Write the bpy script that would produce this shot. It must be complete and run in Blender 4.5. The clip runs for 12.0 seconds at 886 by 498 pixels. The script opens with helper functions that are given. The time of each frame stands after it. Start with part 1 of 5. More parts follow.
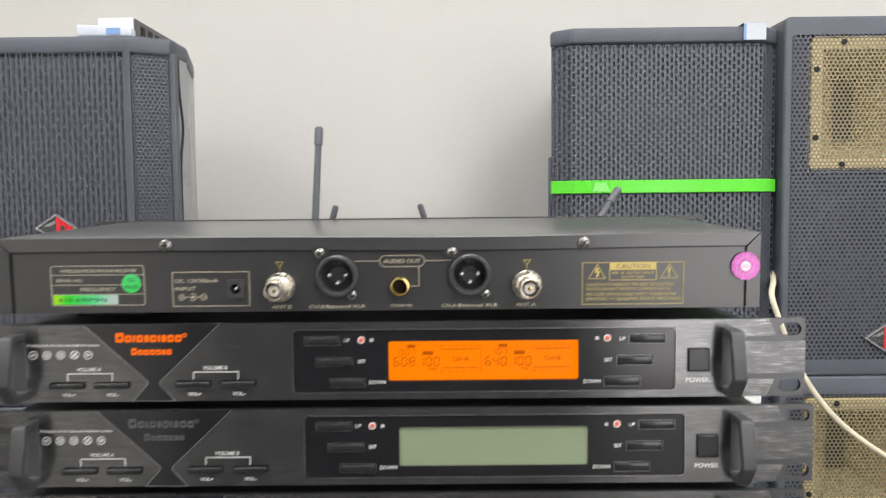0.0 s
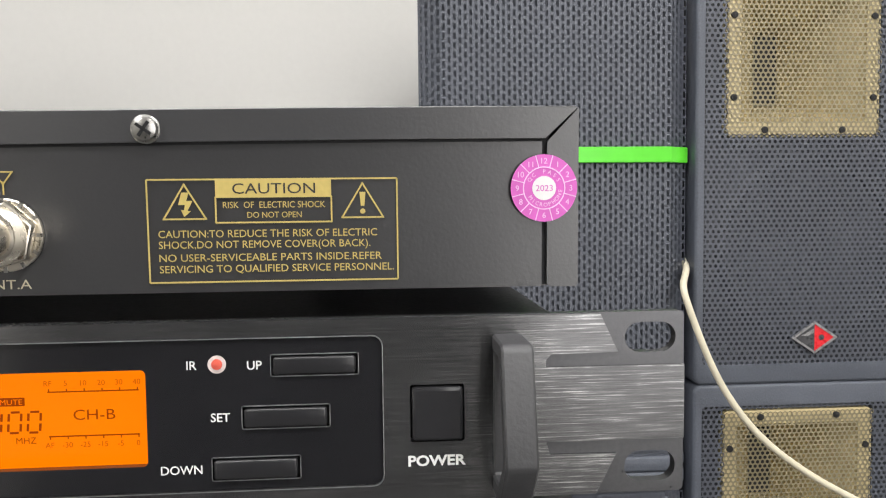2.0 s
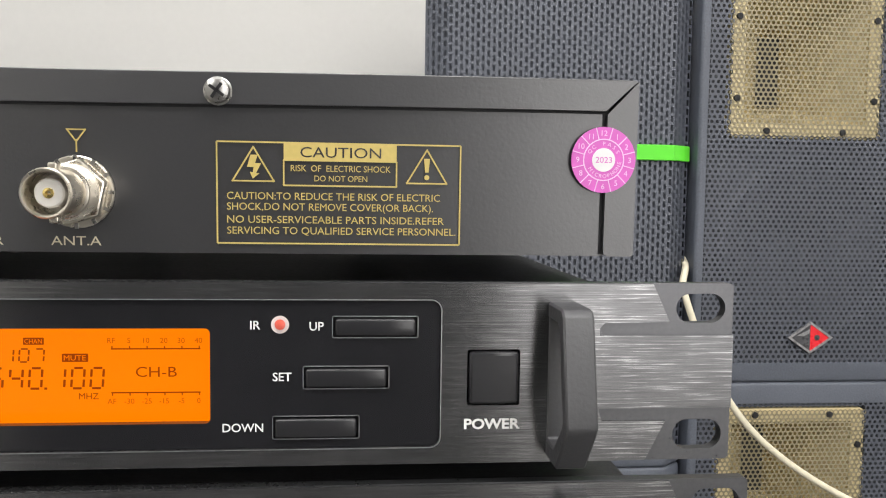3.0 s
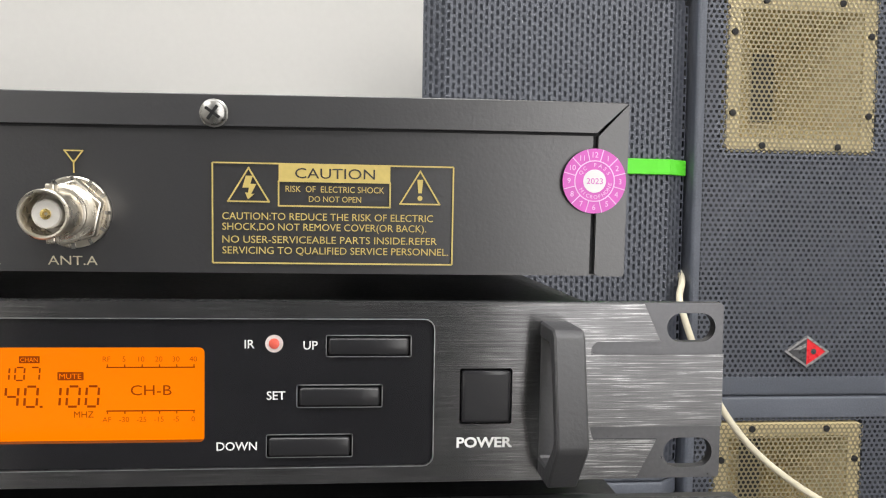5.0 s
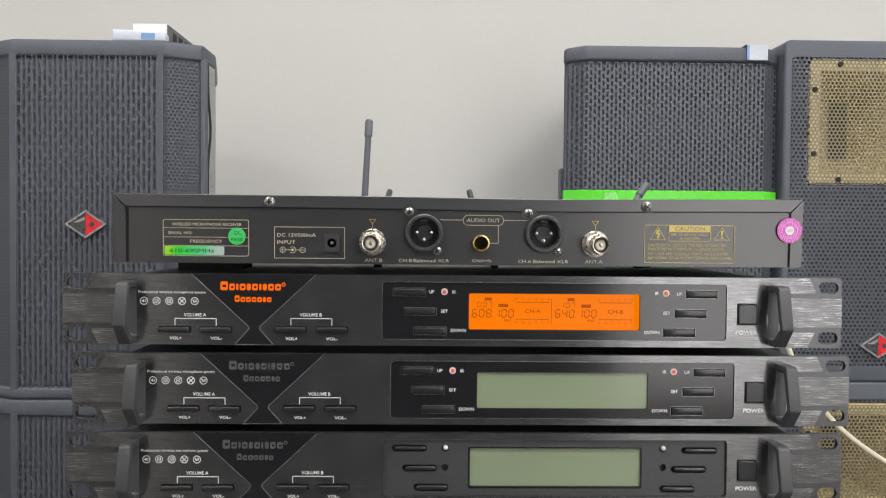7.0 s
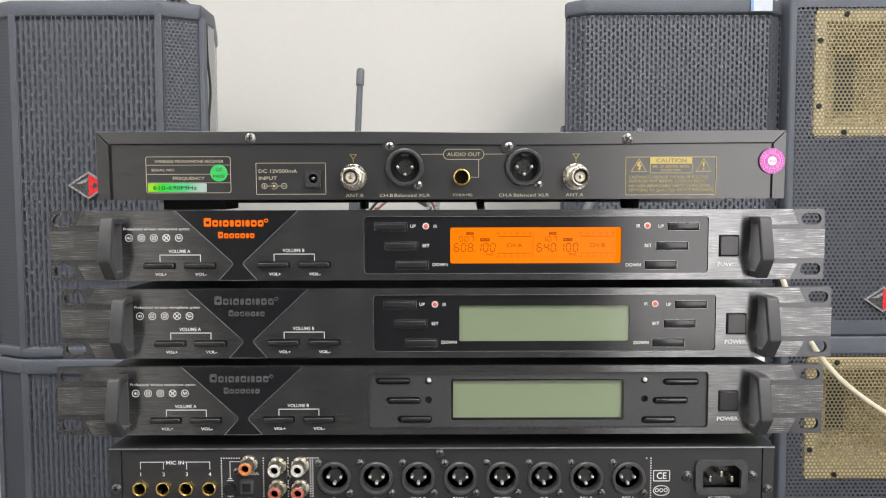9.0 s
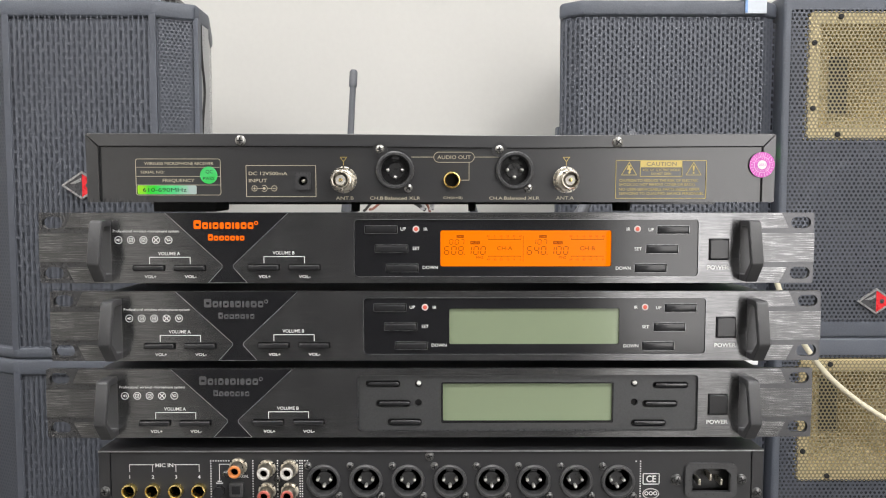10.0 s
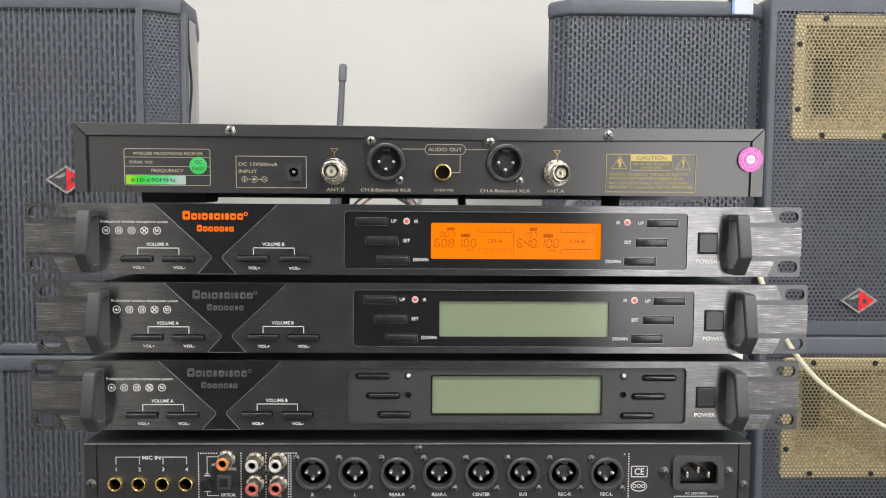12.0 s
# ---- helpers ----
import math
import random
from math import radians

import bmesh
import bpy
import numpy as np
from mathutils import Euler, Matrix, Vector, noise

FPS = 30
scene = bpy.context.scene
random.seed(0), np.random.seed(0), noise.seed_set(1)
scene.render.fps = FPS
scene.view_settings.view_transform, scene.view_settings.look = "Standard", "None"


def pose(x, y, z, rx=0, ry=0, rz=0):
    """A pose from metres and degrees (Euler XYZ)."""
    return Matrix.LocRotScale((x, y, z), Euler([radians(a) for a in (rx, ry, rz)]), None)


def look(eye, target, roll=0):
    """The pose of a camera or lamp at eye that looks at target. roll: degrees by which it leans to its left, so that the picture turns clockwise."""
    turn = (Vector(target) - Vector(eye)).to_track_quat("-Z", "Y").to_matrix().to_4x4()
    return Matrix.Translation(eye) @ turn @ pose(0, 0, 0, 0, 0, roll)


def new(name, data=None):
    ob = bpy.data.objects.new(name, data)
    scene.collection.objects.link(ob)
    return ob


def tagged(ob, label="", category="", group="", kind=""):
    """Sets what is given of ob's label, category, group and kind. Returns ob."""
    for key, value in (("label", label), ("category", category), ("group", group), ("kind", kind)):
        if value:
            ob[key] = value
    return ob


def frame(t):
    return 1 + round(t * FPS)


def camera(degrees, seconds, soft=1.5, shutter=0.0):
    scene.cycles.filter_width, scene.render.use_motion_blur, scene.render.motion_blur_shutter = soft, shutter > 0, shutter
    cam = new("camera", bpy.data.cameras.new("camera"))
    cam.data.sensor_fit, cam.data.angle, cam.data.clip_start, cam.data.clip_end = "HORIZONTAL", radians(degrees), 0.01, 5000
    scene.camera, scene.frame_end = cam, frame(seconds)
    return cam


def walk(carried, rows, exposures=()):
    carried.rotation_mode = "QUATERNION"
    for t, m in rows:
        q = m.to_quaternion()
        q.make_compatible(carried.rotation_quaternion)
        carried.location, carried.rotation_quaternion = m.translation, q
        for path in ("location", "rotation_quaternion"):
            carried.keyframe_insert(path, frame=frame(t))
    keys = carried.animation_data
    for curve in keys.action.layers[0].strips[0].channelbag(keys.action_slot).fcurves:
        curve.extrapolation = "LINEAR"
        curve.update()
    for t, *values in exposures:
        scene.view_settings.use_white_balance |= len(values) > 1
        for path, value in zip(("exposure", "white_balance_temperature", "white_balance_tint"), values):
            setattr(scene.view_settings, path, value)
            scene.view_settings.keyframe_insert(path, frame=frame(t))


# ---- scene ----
cam = camera(60.9, 12.0, soft=1.1, shutter=0.2)
PATH = [
    (0, (-0.011, 0.001, 0.887), (-0.024, 1.997, 0.766), -0.6),
    (0.2, (0.022, 0.028, 0.908), (0.023, 2.024, 0.786), -0.9),
    (0.5, (0.046, 0.095, 0.916), (0.083, 2.092, 0.8), -1.1),
    (1, (0.073, 0.175, 0.879), (0.156, 2.17, 0.763), -1.3),
    (1.5, (0.105, 0.211, 0.854), (0.228, 2.205, 0.744), -1.2),
    (2, (0.117, 0.245, 0.847), (0.269, 2.236, 0.729), -0.6),
    (2.5, (0.1, 0.242, 0.84), (0.269, 2.231, 0.718), 0.2),
    (3, (0.1, 0.242, 0.84), (0.279, 2.23, 0.716), 0.8),
    (5, (0.101, 0.24, 0.842), (0.285, 2.229, 0.75), 0.9),
    (5.2, (0.098, 0.222, 0.857), (0.272, 2.212, 0.766), 0.9),
    (5.5, (0.08, 0.163, 0.898), (0.235, 2.156, 0.832), 0.6),
    (5.8, (0.043, 0.087, 0.917), (0.180, 2.082, 0.858), 0.6),
    (6, (0.012, 0.034, 0.918), (0.129, 2.03, 0.879), 0.6),
    (6.5, (-0.049, -0.052, 0.886), (0.011, 1.947, 0.857), 0.5),
    (7, (-0.07, -0.046, 0.848), (-0.033, 1.954, 0.802), 0.5),
    (7.5, (-0.053, -0.051, 0.835), (-0.042, 1.947, 0.749), 0.3),
    (7.7, (-0.051, -0.059, 0.83), (-0.043, 1.938, 0.731), 0.2),
    (9.5, (-0.049, -0.047, 0.825), (-0.047, 1.949, 0.703), -0.2),
    (10, (-0.046, -0.049, 0.827), (-0.035, 1.947, 0.705), -0.0),
    (10.5, (-0.05, -0.047, 0.825), (-0.024, 1.949, 0.706), 0.2),
    (11, (-0.047, -0.045, 0.825), (-0.011, 1.951, 0.704), 0.4),
    (11.5, (-0.049, -0.048, 0.822), (-0.004, 1.948, 0.701), 0.5),
    (12, (-0.049, -0.049, 0.822), (0.0, 1.947, 0.701), 0.4),
]
walk(cam, [(t, look(eye, target, roll)) for t, eye, target, roll in PATH],
     [(0, 0.08), (1, -0.08), (2, 0.08), (5, 0.08), (5.5, 0.09), (6, -0.12), (6.5, -0.24), (7.5, -0.02), (9.5, 0.14), (12, 0.14)])

# ---------------- world and lamps ----------------
world = bpy.data.worlds.new("room_world")
world.use_nodes = True
world.node_tree.nodes["Background"].inputs[0].default_value = (0.9, 0.95, 1.0, 1)
world.node_tree.nodes["Background"].inputs[1].default_value = 0.05
scene.world = world

WALL_Y, WEST, EAST, SOUTH, CEIL = 1.68, -3.2, 2.8, -1.35, 2.75
# the last lamp is unseen, added to brighten the wall and unit tops
LAMPS = [(-1.6, -0.85, 20), (1.05, -0.8, 32), (-2.3, 0.6, 3), (2.0, 0.6, 3), (-0.2, 0.25, 14)]
for lx, ly, watts in LAMPS:
    data = bpy.data.lights.new("ceiling_lamp", "AREA")
    data.shape, data.size, data.size_y = "RECTANGLE", 1.16, 0.56
    data.energy, data.color = watts, (1.0, 0.99, 0.98)
    lamp = new("ceiling_lamp", data)
    lamp.matrix_world = pose(lx, ly, CEIL - 0.035)


# ---------------- materials ----------------
def nodes(name):
    m = bpy.data.materials.new(name)
    m.use_nodes = True
    return m, m.node_tree.nodes, m.node_tree.links, m.node_tree.nodes["Principled BSDF"]


def surface(name, colour, rough=0.5, metal=0.0, grain=200.0, vary=0.15, bump=0.1, stretch=(1, 1, 1), rough_vary=0.1,
            blotch=6.0, spec=0.5, coat=0.0, coat_rough=0.15, depth=0.0005):
    """Principled surface with fine grain and broad blotches in colour, roughness and relief."""
    m, n, l, p = nodes(name)
    co = n.new("ShaderNodeTexCoord")
    mp = n.new("ShaderNodeMapping")
    mp.inputs["Scale"].default_value = stretch
    l.new(co.outputs["Object"], mp.inputs["Vector"])
    fine, broad = n.new("ShaderNodeTexNoise"), n.new("ShaderNodeTexNoise")
    fine.inputs["Scale"].default_value, fine.inputs["Detail"].default_value = grain, 4
    broad.inputs["Scale"].default_value, broad.inputs["Detail"].default_value = blotch, 3
    l.new(mp.outputs[0], fine.inputs["Vector"])
    l.new(co.outputs["Object"], broad.inputs["Vector"])
    both = n.new("ShaderNodeMath")
    both.operation = "ADD"
    l.new(fine.outputs["Fac"], both.inputs[0])
    l.new(broad.outputs["Fac"], both.inputs[1])
    tone = n.new("ShaderNodeMapRange")
    tone.inputs["From Min"].default_value, tone.inputs["From Max"].default_value = 0.6, 1.4
    tone.inputs["To Min"].default_value, tone.inputs["To Max"].default_value = 1 - vary, 1 + vary
    l.new(both.outputs[0], tone.inputs["Value"])
    mix = n.new("ShaderNodeVectorMath")
    mix.operation = "SCALE"
    mix.inputs[0].default_value = colour
    l.new(tone.outputs[0], mix.inputs["Scale"])
    l.new(mix.outputs[0], p.inputs["Base Color"])
    gloss = n.new("ShaderNodeMapRange")
    gloss.inputs["From Min"].default_value, gloss.inputs["From Max"].default_value = 0.6, 1.4
    gloss.inputs["To Min"].default_value = max(0.02, rough - rough_vary)
    gloss.inputs["To Max"].default_value = min(1.0, rough + rough_vary)
    l.new(both.outputs[0], gloss.inputs["Value"])
    l.new(gloss.outputs[0], p.inputs["Roughness"])
    p.inputs["Metallic"].default_value = metal
    p.inputs["Specular IOR Level"].default_value = spec
    p.inputs["Coat Weight"].default_value, p.inputs["Coat Roughness"].default_value = coat, coat_rough
    if bump:
        b = n.new("ShaderNodeBump")
        b.inputs["Strength"].default_value, b.inputs["Distance"].default_value = bump, depth
        l.new(fine.outputs["Fac"], b.inputs["Height"])
        l.new(b.outputs[0], p.inputs["Normal"])
    return m


def glowing(name, colour, strength):
    m, n, l, p = nodes(name)
    p.inputs["Base Color"].default_value = (colour[0] * 0.1, colour[1] * 0.1, colour[2] * 0.1, 1)
    p.inputs["Emission Color"].default_value = (*colour, 1)
    p.inputs["Emission Strength"].default_value = strength
    p.inputs["Roughness"].default_value = 0.3
    p.inputs["Specular IOR Level"].default_value = 0.15
    return m


def brushed_metal(name, satin, coarse, rough, metal):
    """Dark anodised metal with fine scratches along x, which spread highlights upwards. satin and coarse: dark, middle and bright tones
    between the handles and on the worn ears."""
    m, n, l, p = nodes(name)
    co, mp = n.new("ShaderNodeTexCoord"), n.new("ShaderNodeMapping")
    mp.inputs["Scale"].default_value = (0.022, 1, 1)
    l.new(co.outputs["Object"], mp.inputs["Vector"])
    streak = n.new("ShaderNodeTexNoise")
    streak.inputs["Scale"].default_value, streak.inputs["Detail"].default_value, streak.inputs["Roughness"].default_value = 2600, 5, 0.65
    l.new(mp.outputs[0], streak.inputs["Vector"])
    patch = n.new("ShaderNodeTexNoise")
    patch.inputs["Scale"].default_value, patch.inputs["Detail"].default_value = 60, 3
    l.new(co.outputs["Object"], patch.inputs["Vector"])
    both = n.new("ShaderNodeMath")
    both.operation = "MULTIPLY_ADD"
    both.inputs[1].default_value = 0.35
    l.new(patch.outputs["Fac"], both.inputs[0])
    l.new(streak.outputs["Fac"], both.inputs[2])
    sep, away, wear = n.new("ShaderNodeSeparateXYZ"), n.new("ShaderNodeMath"), n.new("ShaderNodeMapRange")
    away.operation = "ABSOLUTE"
    wear.inputs["From Min"].default_value, wear.inputs["From Max"].default_value = 0.180, 0.212
    l.new(co.outputs["Object"], sep.inputs[0])
    l.new(sep.outputs[0], away.inputs[0])
    l.new(away.outputs[0], wear.inputs["Value"])
    mix = n.new("ShaderNodeMix")
    mix.data_type = "RGBA"
    l.new(wear.outputs[0], mix.inputs["Factor"])
    for socket, (dark, mid, bright) in ((mix.inputs[6], satin), (mix.inputs[7], coarse)):
        ramp = n.new("ShaderNodeValToRGB")
        e = ramp.color_ramp.elements
        e[0].position, e[0].color = 0.52, (dark, dark, dark * 1.02, 1)
        e[1].position, e[1].color = 0.90, (bright, bright, bright, 1)
        k = e.new(0.74)
        k.color = (mid, mid, mid * 1.02, 1)
        l.new(both.outputs[0], ramp.inputs[0])
        l.new(ramp.outputs[0], socket)
    l.new(mix.outputs[2], p.inputs["Base Color"])
    p.inputs["Metallic"].default_value, p.inputs["Roughness"].default_value = metal, rough
    p.inputs["Anisotropic"].default_value = 0.82
    tangent = n.new("ShaderNodeCombineXYZ")
    tangent.inputs[2].default_value = 1.0
    l.new(tangent.outputs[0], p.inputs["Tangent"])
    b = n.new("ShaderNodeBump")
    b.inputs["Strength"].default_value, b.inputs["Distance"].default_value = 0.35, 0.00006
    l.new(streak.outputs["Fac"], b.inputs["Height"])
    l.new(b.outputs[0], p.inputs["Normal"])
    return m


# unseen walls kept paler than the north wall, to throw back more light
bounce_wall_paint = surface("bounce_wall_paint", (0.80, 0.782, 0.748), 0.75, grain=90, vary=0.025, bump=0.12, blotch=1.6, depth=0.001)
dimmed_wall_paint = surface("dimmed_wall_paint", (0.59, 0.582, 0.558), 0.75, grain=90, vary=0.025, bump=0.12, blotch=1.6, depth=0.001)
# unseen dark surface, added so that the glossy fronts reflect dark
reflection_dark = surface("dark_reflection_panel", (0.075, 0.075, 0.08), 0.8, grain=3, vary=0.5, blotch=1.5)
ceiling_paint = surface("ceiling_paint", (0.8, 0.8, 0.78), 0.8, grain=60, vary=0.03)
floor_tile = surface("floor_tile", (0.10, 0.098, 0.095), 0.3, grain=40, vary=0.08)
grout = surface("grout", (0.12, 0.116, 0.11), 0.8)
brushed = brushed_metal("brushed_black_aluminium", (0.125, 0.20, 0.31), (0.085, 0.145, 0.52), 0.19, 0.85)
ear_black = surface("satin_black_anodised", (0.105, 0.105, 0.11), 0.30, 0.8, grain=900, vary=0.15, bump=0.06)
matt_black = surface("matt_black_anodised", (0.085, 0.086, 0.089), 0.45, 0.5, grain=900, vary=0.2, bump=0.1)
powder = surface("black_powder_coat", (0.034, 0.034, 0.036), 0.32, grain=1200, vary=0.06, bump=0.22, rough_vary=0.03, spec=0.7, coat=0.6, coat_rough=0.22, blotch=9, depth=0.0002)
case_coat = surface("dull_black_case_paint", (0.030, 0.030, 0.032), 0.46, grain=900, vary=0.1, bump=0.2, spec=0.5, depth=0.0003)
film = surface("gloss_black_film", (0.014, 0.014, 0.016), 0.16, grain=30, vary=0.2, bump=0.0, rough_vary=0.04, spec=0.7)
edge_line = surface("bright_edge", (0.42, 0.42, 0.43), 0.35, 0.8, vary=0.3, grain=300)
white_ink = surface("white_ink", (0.78, 0.78, 0.77), 0.55, grain=800, vary=0.06, bump=0)
gold_ink = surface("gold_ink", (0.60, 0.47, 0.15), 0.45, 0.1, grain=800, vary=0.1, bump=0)
pale_ink = surface("pale_gold_ink", (0.62, 0.57, 0.42), 0.5, grain=800, vary=0.1, bump=0)
dim_ink = surface("unlit_grey_film", (0.085, 0.085, 0.09), 0.35, grain=500, vary=0.1, bump=0)
black_ink = surface("black_ink", (0.015, 0.015, 0.015), 0.5, bump=0)
button_black = surface("satin_button_plastic", (0.022, 0.022, 0.024), 0.2, grain=700, vary=0.05, bump=0, rough_vary=0.04)
handle_black = surface("handle_moulding", (0.044, 0.044, 0.047), 0.48, grain=900, vary=0.2, bump=0.3, spec=0.7, depth=0.0003)
hole_black = surface("dark_recess", (0.006, 0.006, 0.007), 0.7, bump=0)
rubber = surface("black_rubber", (0.02, 0.02, 0.02), 0.75, grain=500)
connector_black = surface("connector_plastic", (0.058, 0.058, 0.060), 0.32, grain=900, vary=0.2, bump=0.1)
nickel = surface("nickel_plate", (0.70, 0.65, 0.56), 0.30, 1.0, grain=300, vary=0.12, bump=0.05)
steel = surface("zinc_screw", (0.36, 0.355, 0.34), 0.30, 1.0, grain=500, vary=0.25, bump=0.1)
dark_steel = surface("blackened_screw", (0.17, 0.17, 0.17), 0.30, 0.9, grain=500, vary=0.25, bump=0.1)
brass = surface("gold_plated_brass", (0.92, 0.72, 0.27), 0.25, 1.0, grain=300, vary=0.12, bump=0.05)
pin_metal = surface("socket_pin", (0.72, 0.71, 0.68), 0.30, 0.6, bump=0)
daylight = glowing("bright_daylight", (1.0, 0.975, 0.96), 3.7)
door_paint = surface("white_door_frame", (0.75, 0.74, 0.72), 0.4, grain=120, vary=0.05)
ptfe = surface("white_insulator", (0.60, 0.58, 0.54), 0.5, bump=0)
lcd_green = surface("unlit_lcd_glass", (0.255, 0.305, 0.20), 0.14, grain=15, vary=0.05, bump=0, rough_vary=0.03)
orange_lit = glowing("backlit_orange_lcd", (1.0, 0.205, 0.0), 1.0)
orange_logo = glowing("backlit_orange_film", (1.0, 0.15, 0.003), 1.0)
lcd_ink = glowing("lcd_segment", (0.30, 0.042, 0.001), 0.9)
lcd_faint = glowing("lcd_fine_print", (0.52, 0.075, 0.001), 0.9)
led_red = surface("red_infrared_window", (0.75, 0.13, 0.09), 0.25, bump=0)
led_ring = surface("pale_led_ring", (0.72, 0.62, 0.60), 0.4, bump=0)
led_clear = surface("clear_led", (0.7, 0.7, 0.68), 0.1, bump=0)
pink = surface("pink_paper_sticker", (0.66, 0.12, 0.52), 0.45, grain=300, vary=0.15, bump=0)
pink_white = surface("pale_pink_print", (0.86, 0.60, 0.82), 0.5, bump=0)
sticker_paper = surface("pale_blue_sticker_paper", (0.56, 0.60, 0.66), 0.5, grain=200, vary=0.06)
paper_white = surface("white_paper", (0.82, 0.82, 0.82), 0.6, grain=200, vary=0.04)
speaker_paint = surface("textured_speaker_paint", (0.094, 0.104, 0.128), 0.5, grain=420, vary=0.25, bump=0.5, depth=0.0006)
grille_steel = surface("grille_steel", (0.088, 0.096, 0.118), 0.46, 0.1, grain=200, vary=0.15, bump=0.05)
foam = surface("grille_foam", (0.10, 0.107, 0.128), 0.95, grain=400, bump=0.3)
# cabinet sides, about three times paler than the front and lips
pale_side = surface("pale_cabinet_side", (0.31, 0.312, 0.32), 0.3, grain=420, vary=0.12, bump=0.3, depth=0.0006)
horn_gold = surface("gold_horn_moulding", (0.66, 0.55, 0.31), 0.38, 0.15, grain=60, vary=0.1, bump=0.05)
horn_mesh = surface("gold_perforated_steel", (0.25, 0.215, 0.135), 0.45, 0.2, grain=120, vary=0.12, bump=0.05)
cone_paper = surface("woofer_cone", (0.045, 0.048, 0.055), 0.28, grain=300, bump=0.3)
dust_cap = surface("dust_cap", (0.55, 0.55, 0.57), 0.28, 0.7, bump=0)
strip_green = surface("green_plastic_trim", (0.115, 0.70, 0.035), 0.35, grain=60, vary=0.05, bump=0)
strip_pale = surface("pale_green_patch", (0.20, 0.72, 0.13), 0.3, bump=0)
red_enamel = surface("red_enamel", (0.72, 0.02, 0.03), 0.3, bump=0)
grey_enamel = surface("dark_enamel", (0.06, 0.06, 0.065), 0.3, bump=0)
silver = surface("silver_badge_rim", (0.40, 0.40, 0.41), 0.3, 0.8, bump=0)
cream = surface("cream_cable_sheath", (0.74, 0.68, 0.52), 0.45, grain=150, vary=0.05, bump=0.05)
brown_wire = surface("brown_cable_sheath", (0.20, 0.075, 0.05), 0.5, bump=0)
antenna_grey = surface("antenna_rubber", (0.10, 0.105, 0.12), 0.5, grain=500, vary=0.15, bump=0.1)
rca_white = surface("white_plastic", (0.60, 0.58, 0.54), 0.35, bump=0)
rca_red = surface("red_plastic", (0.50, 0.13, 0.10), 0.35, bump=0)
rca_orange = surface("orange_plastic", (0.70, 0.24, 0.07), 0.35, bump=0)
label_blue = surface("blue_print", (0.20, 0.34, 0.62), 0.5, bump=0)
packet_white = surface("milky_plastic_packet", (0.62, 0.66, 0.74), 0.35, grain=60, vary=0.1, bump=0.2)
slab_grey = surface("grey_device_casing", (0.11, 0.11, 0.115), 0.45)
bench_wood = surface("laminate_bench", (0.05, 0.05, 0.05), 0.4, grain=60, vary=0.15, stretch=(0.1, 1, 1))
cardboard = surface("off_white_cardboard", (0.60, 0.59, 0.565), 0.75, grain=120, vary=0.1)
lamp_frame_paint = surface("lamp_frame_paint", (0.8, 0.8, 0.8), 0.5)
diffuser_glow = glowing("lamp_diffuser", (1.0, 0.99, 0.98), 5.0)


def foil(name):
    """Green holographic sticker foil: its shifting sheen painted as fixed, mottled greens."""
    m, n, l, p = nodes(name)
    co = n.new("ShaderNodeTexCoord")
    wave = n.new("ShaderNodeTexNoise")
    wave.inputs["Scale"].default_value = 55
    ramp = n.new("ShaderNodeValToRGB")
    ramp.color_ramp.elements[0].position, ramp.color_ramp.elements[0].color = 0.40, (0.01, 0.62, 0.04, 1)
    ramp.color_ramp.elements[1].position, ramp.color_ramp.elements[1].color = 0.68, (0.10, 0.70, 0.22, 1)
    l.new(co.outputs["Object"], wave.inputs["Vector"])
    l.new(wave.outputs["Fac"], ramp.inputs[0])
    l.new(ramp.outputs[0], p.inputs["Base Color"])
    p.inputs["Metallic"].default_value, p.inputs["Roughness"].default_value = 0.25, 0.4
    return m


green_foil = foil("green_holographic_foil")


def foil_strip(name, x0, x1):
    """Holographic strip: its sheen painted from lime over green to silver along its length."""
    m, n, l, p = nodes(name)
    co, sep, span = n.new("ShaderNodeTexCoord"), n.new("ShaderNodeSeparateXYZ"), n.new("ShaderNodeMapRange")
    ramp, ripple, add = n.new("ShaderNodeValToRGB"), n.new("ShaderNodeTexNoise"), n.new("ShaderNodeMath")
    span.inputs["From Min"].default_value, span.inputs["From Max"].default_value = x0, x1
    ripple.inputs["Scale"].default_value = 260
    add.operation, add.inputs[1].default_value = "MULTIPLY_ADD", 0.25
    l.new(co.outputs["Object"], sep.inputs[0])
    l.new(sep.outputs[0], span.inputs["Value"])
    l.new(co.outputs["Object"], ripple.inputs["Vector"])
    l.new(ripple.outputs["Fac"], add.inputs[0])
    l.new(span.outputs[0], add.inputs[2])
    l.new(add.outputs[0], ramp.inputs[0])
    e = ramp.color_ramp.elements
    e[0].position, e[0].color = 0.10, (0.42, 0.78, 0.02, 1)
    e[1].position, e[1].color = 1.05, (0.50, 0.62, 0.60, 1)
    k = e.new(0.38)
    k.color = (0.03, 0.74, 0.04, 1)
    k = e.new(0.80)
    k.color = (0.12, 0.70, 0.30, 1)
    l.new(ramp.outputs[0], p.inputs["Base Color"])
    p.inputs["Metallic"].default_value, p.inputs["Roughness"].default_value = 0.25, 0.4
    return m


strip_foil = foil_strip("frequency_strip_foil", -0.182, -0.145)
processor_black = surface("processor_black_paint", (0.032, 0.032, 0.034), 0.36, grain=1500, vary=0.06, bump=0.1, spec=0.5, depth=0.0002)


# ---------------- mesh tools ----------------
def finish(name, bm, material, angle=21):
    me = bpy.data.meshes.new(name)
    bm.to_mesh(me)
    bm.free()
    me.materials.append(material)
    if len(me.polygons):
        me.polygons.foreach_set("use_smooth", [True] * len(me.polygons))
        me.set_sharp_from_angle(angle=radians(angle))
    return me


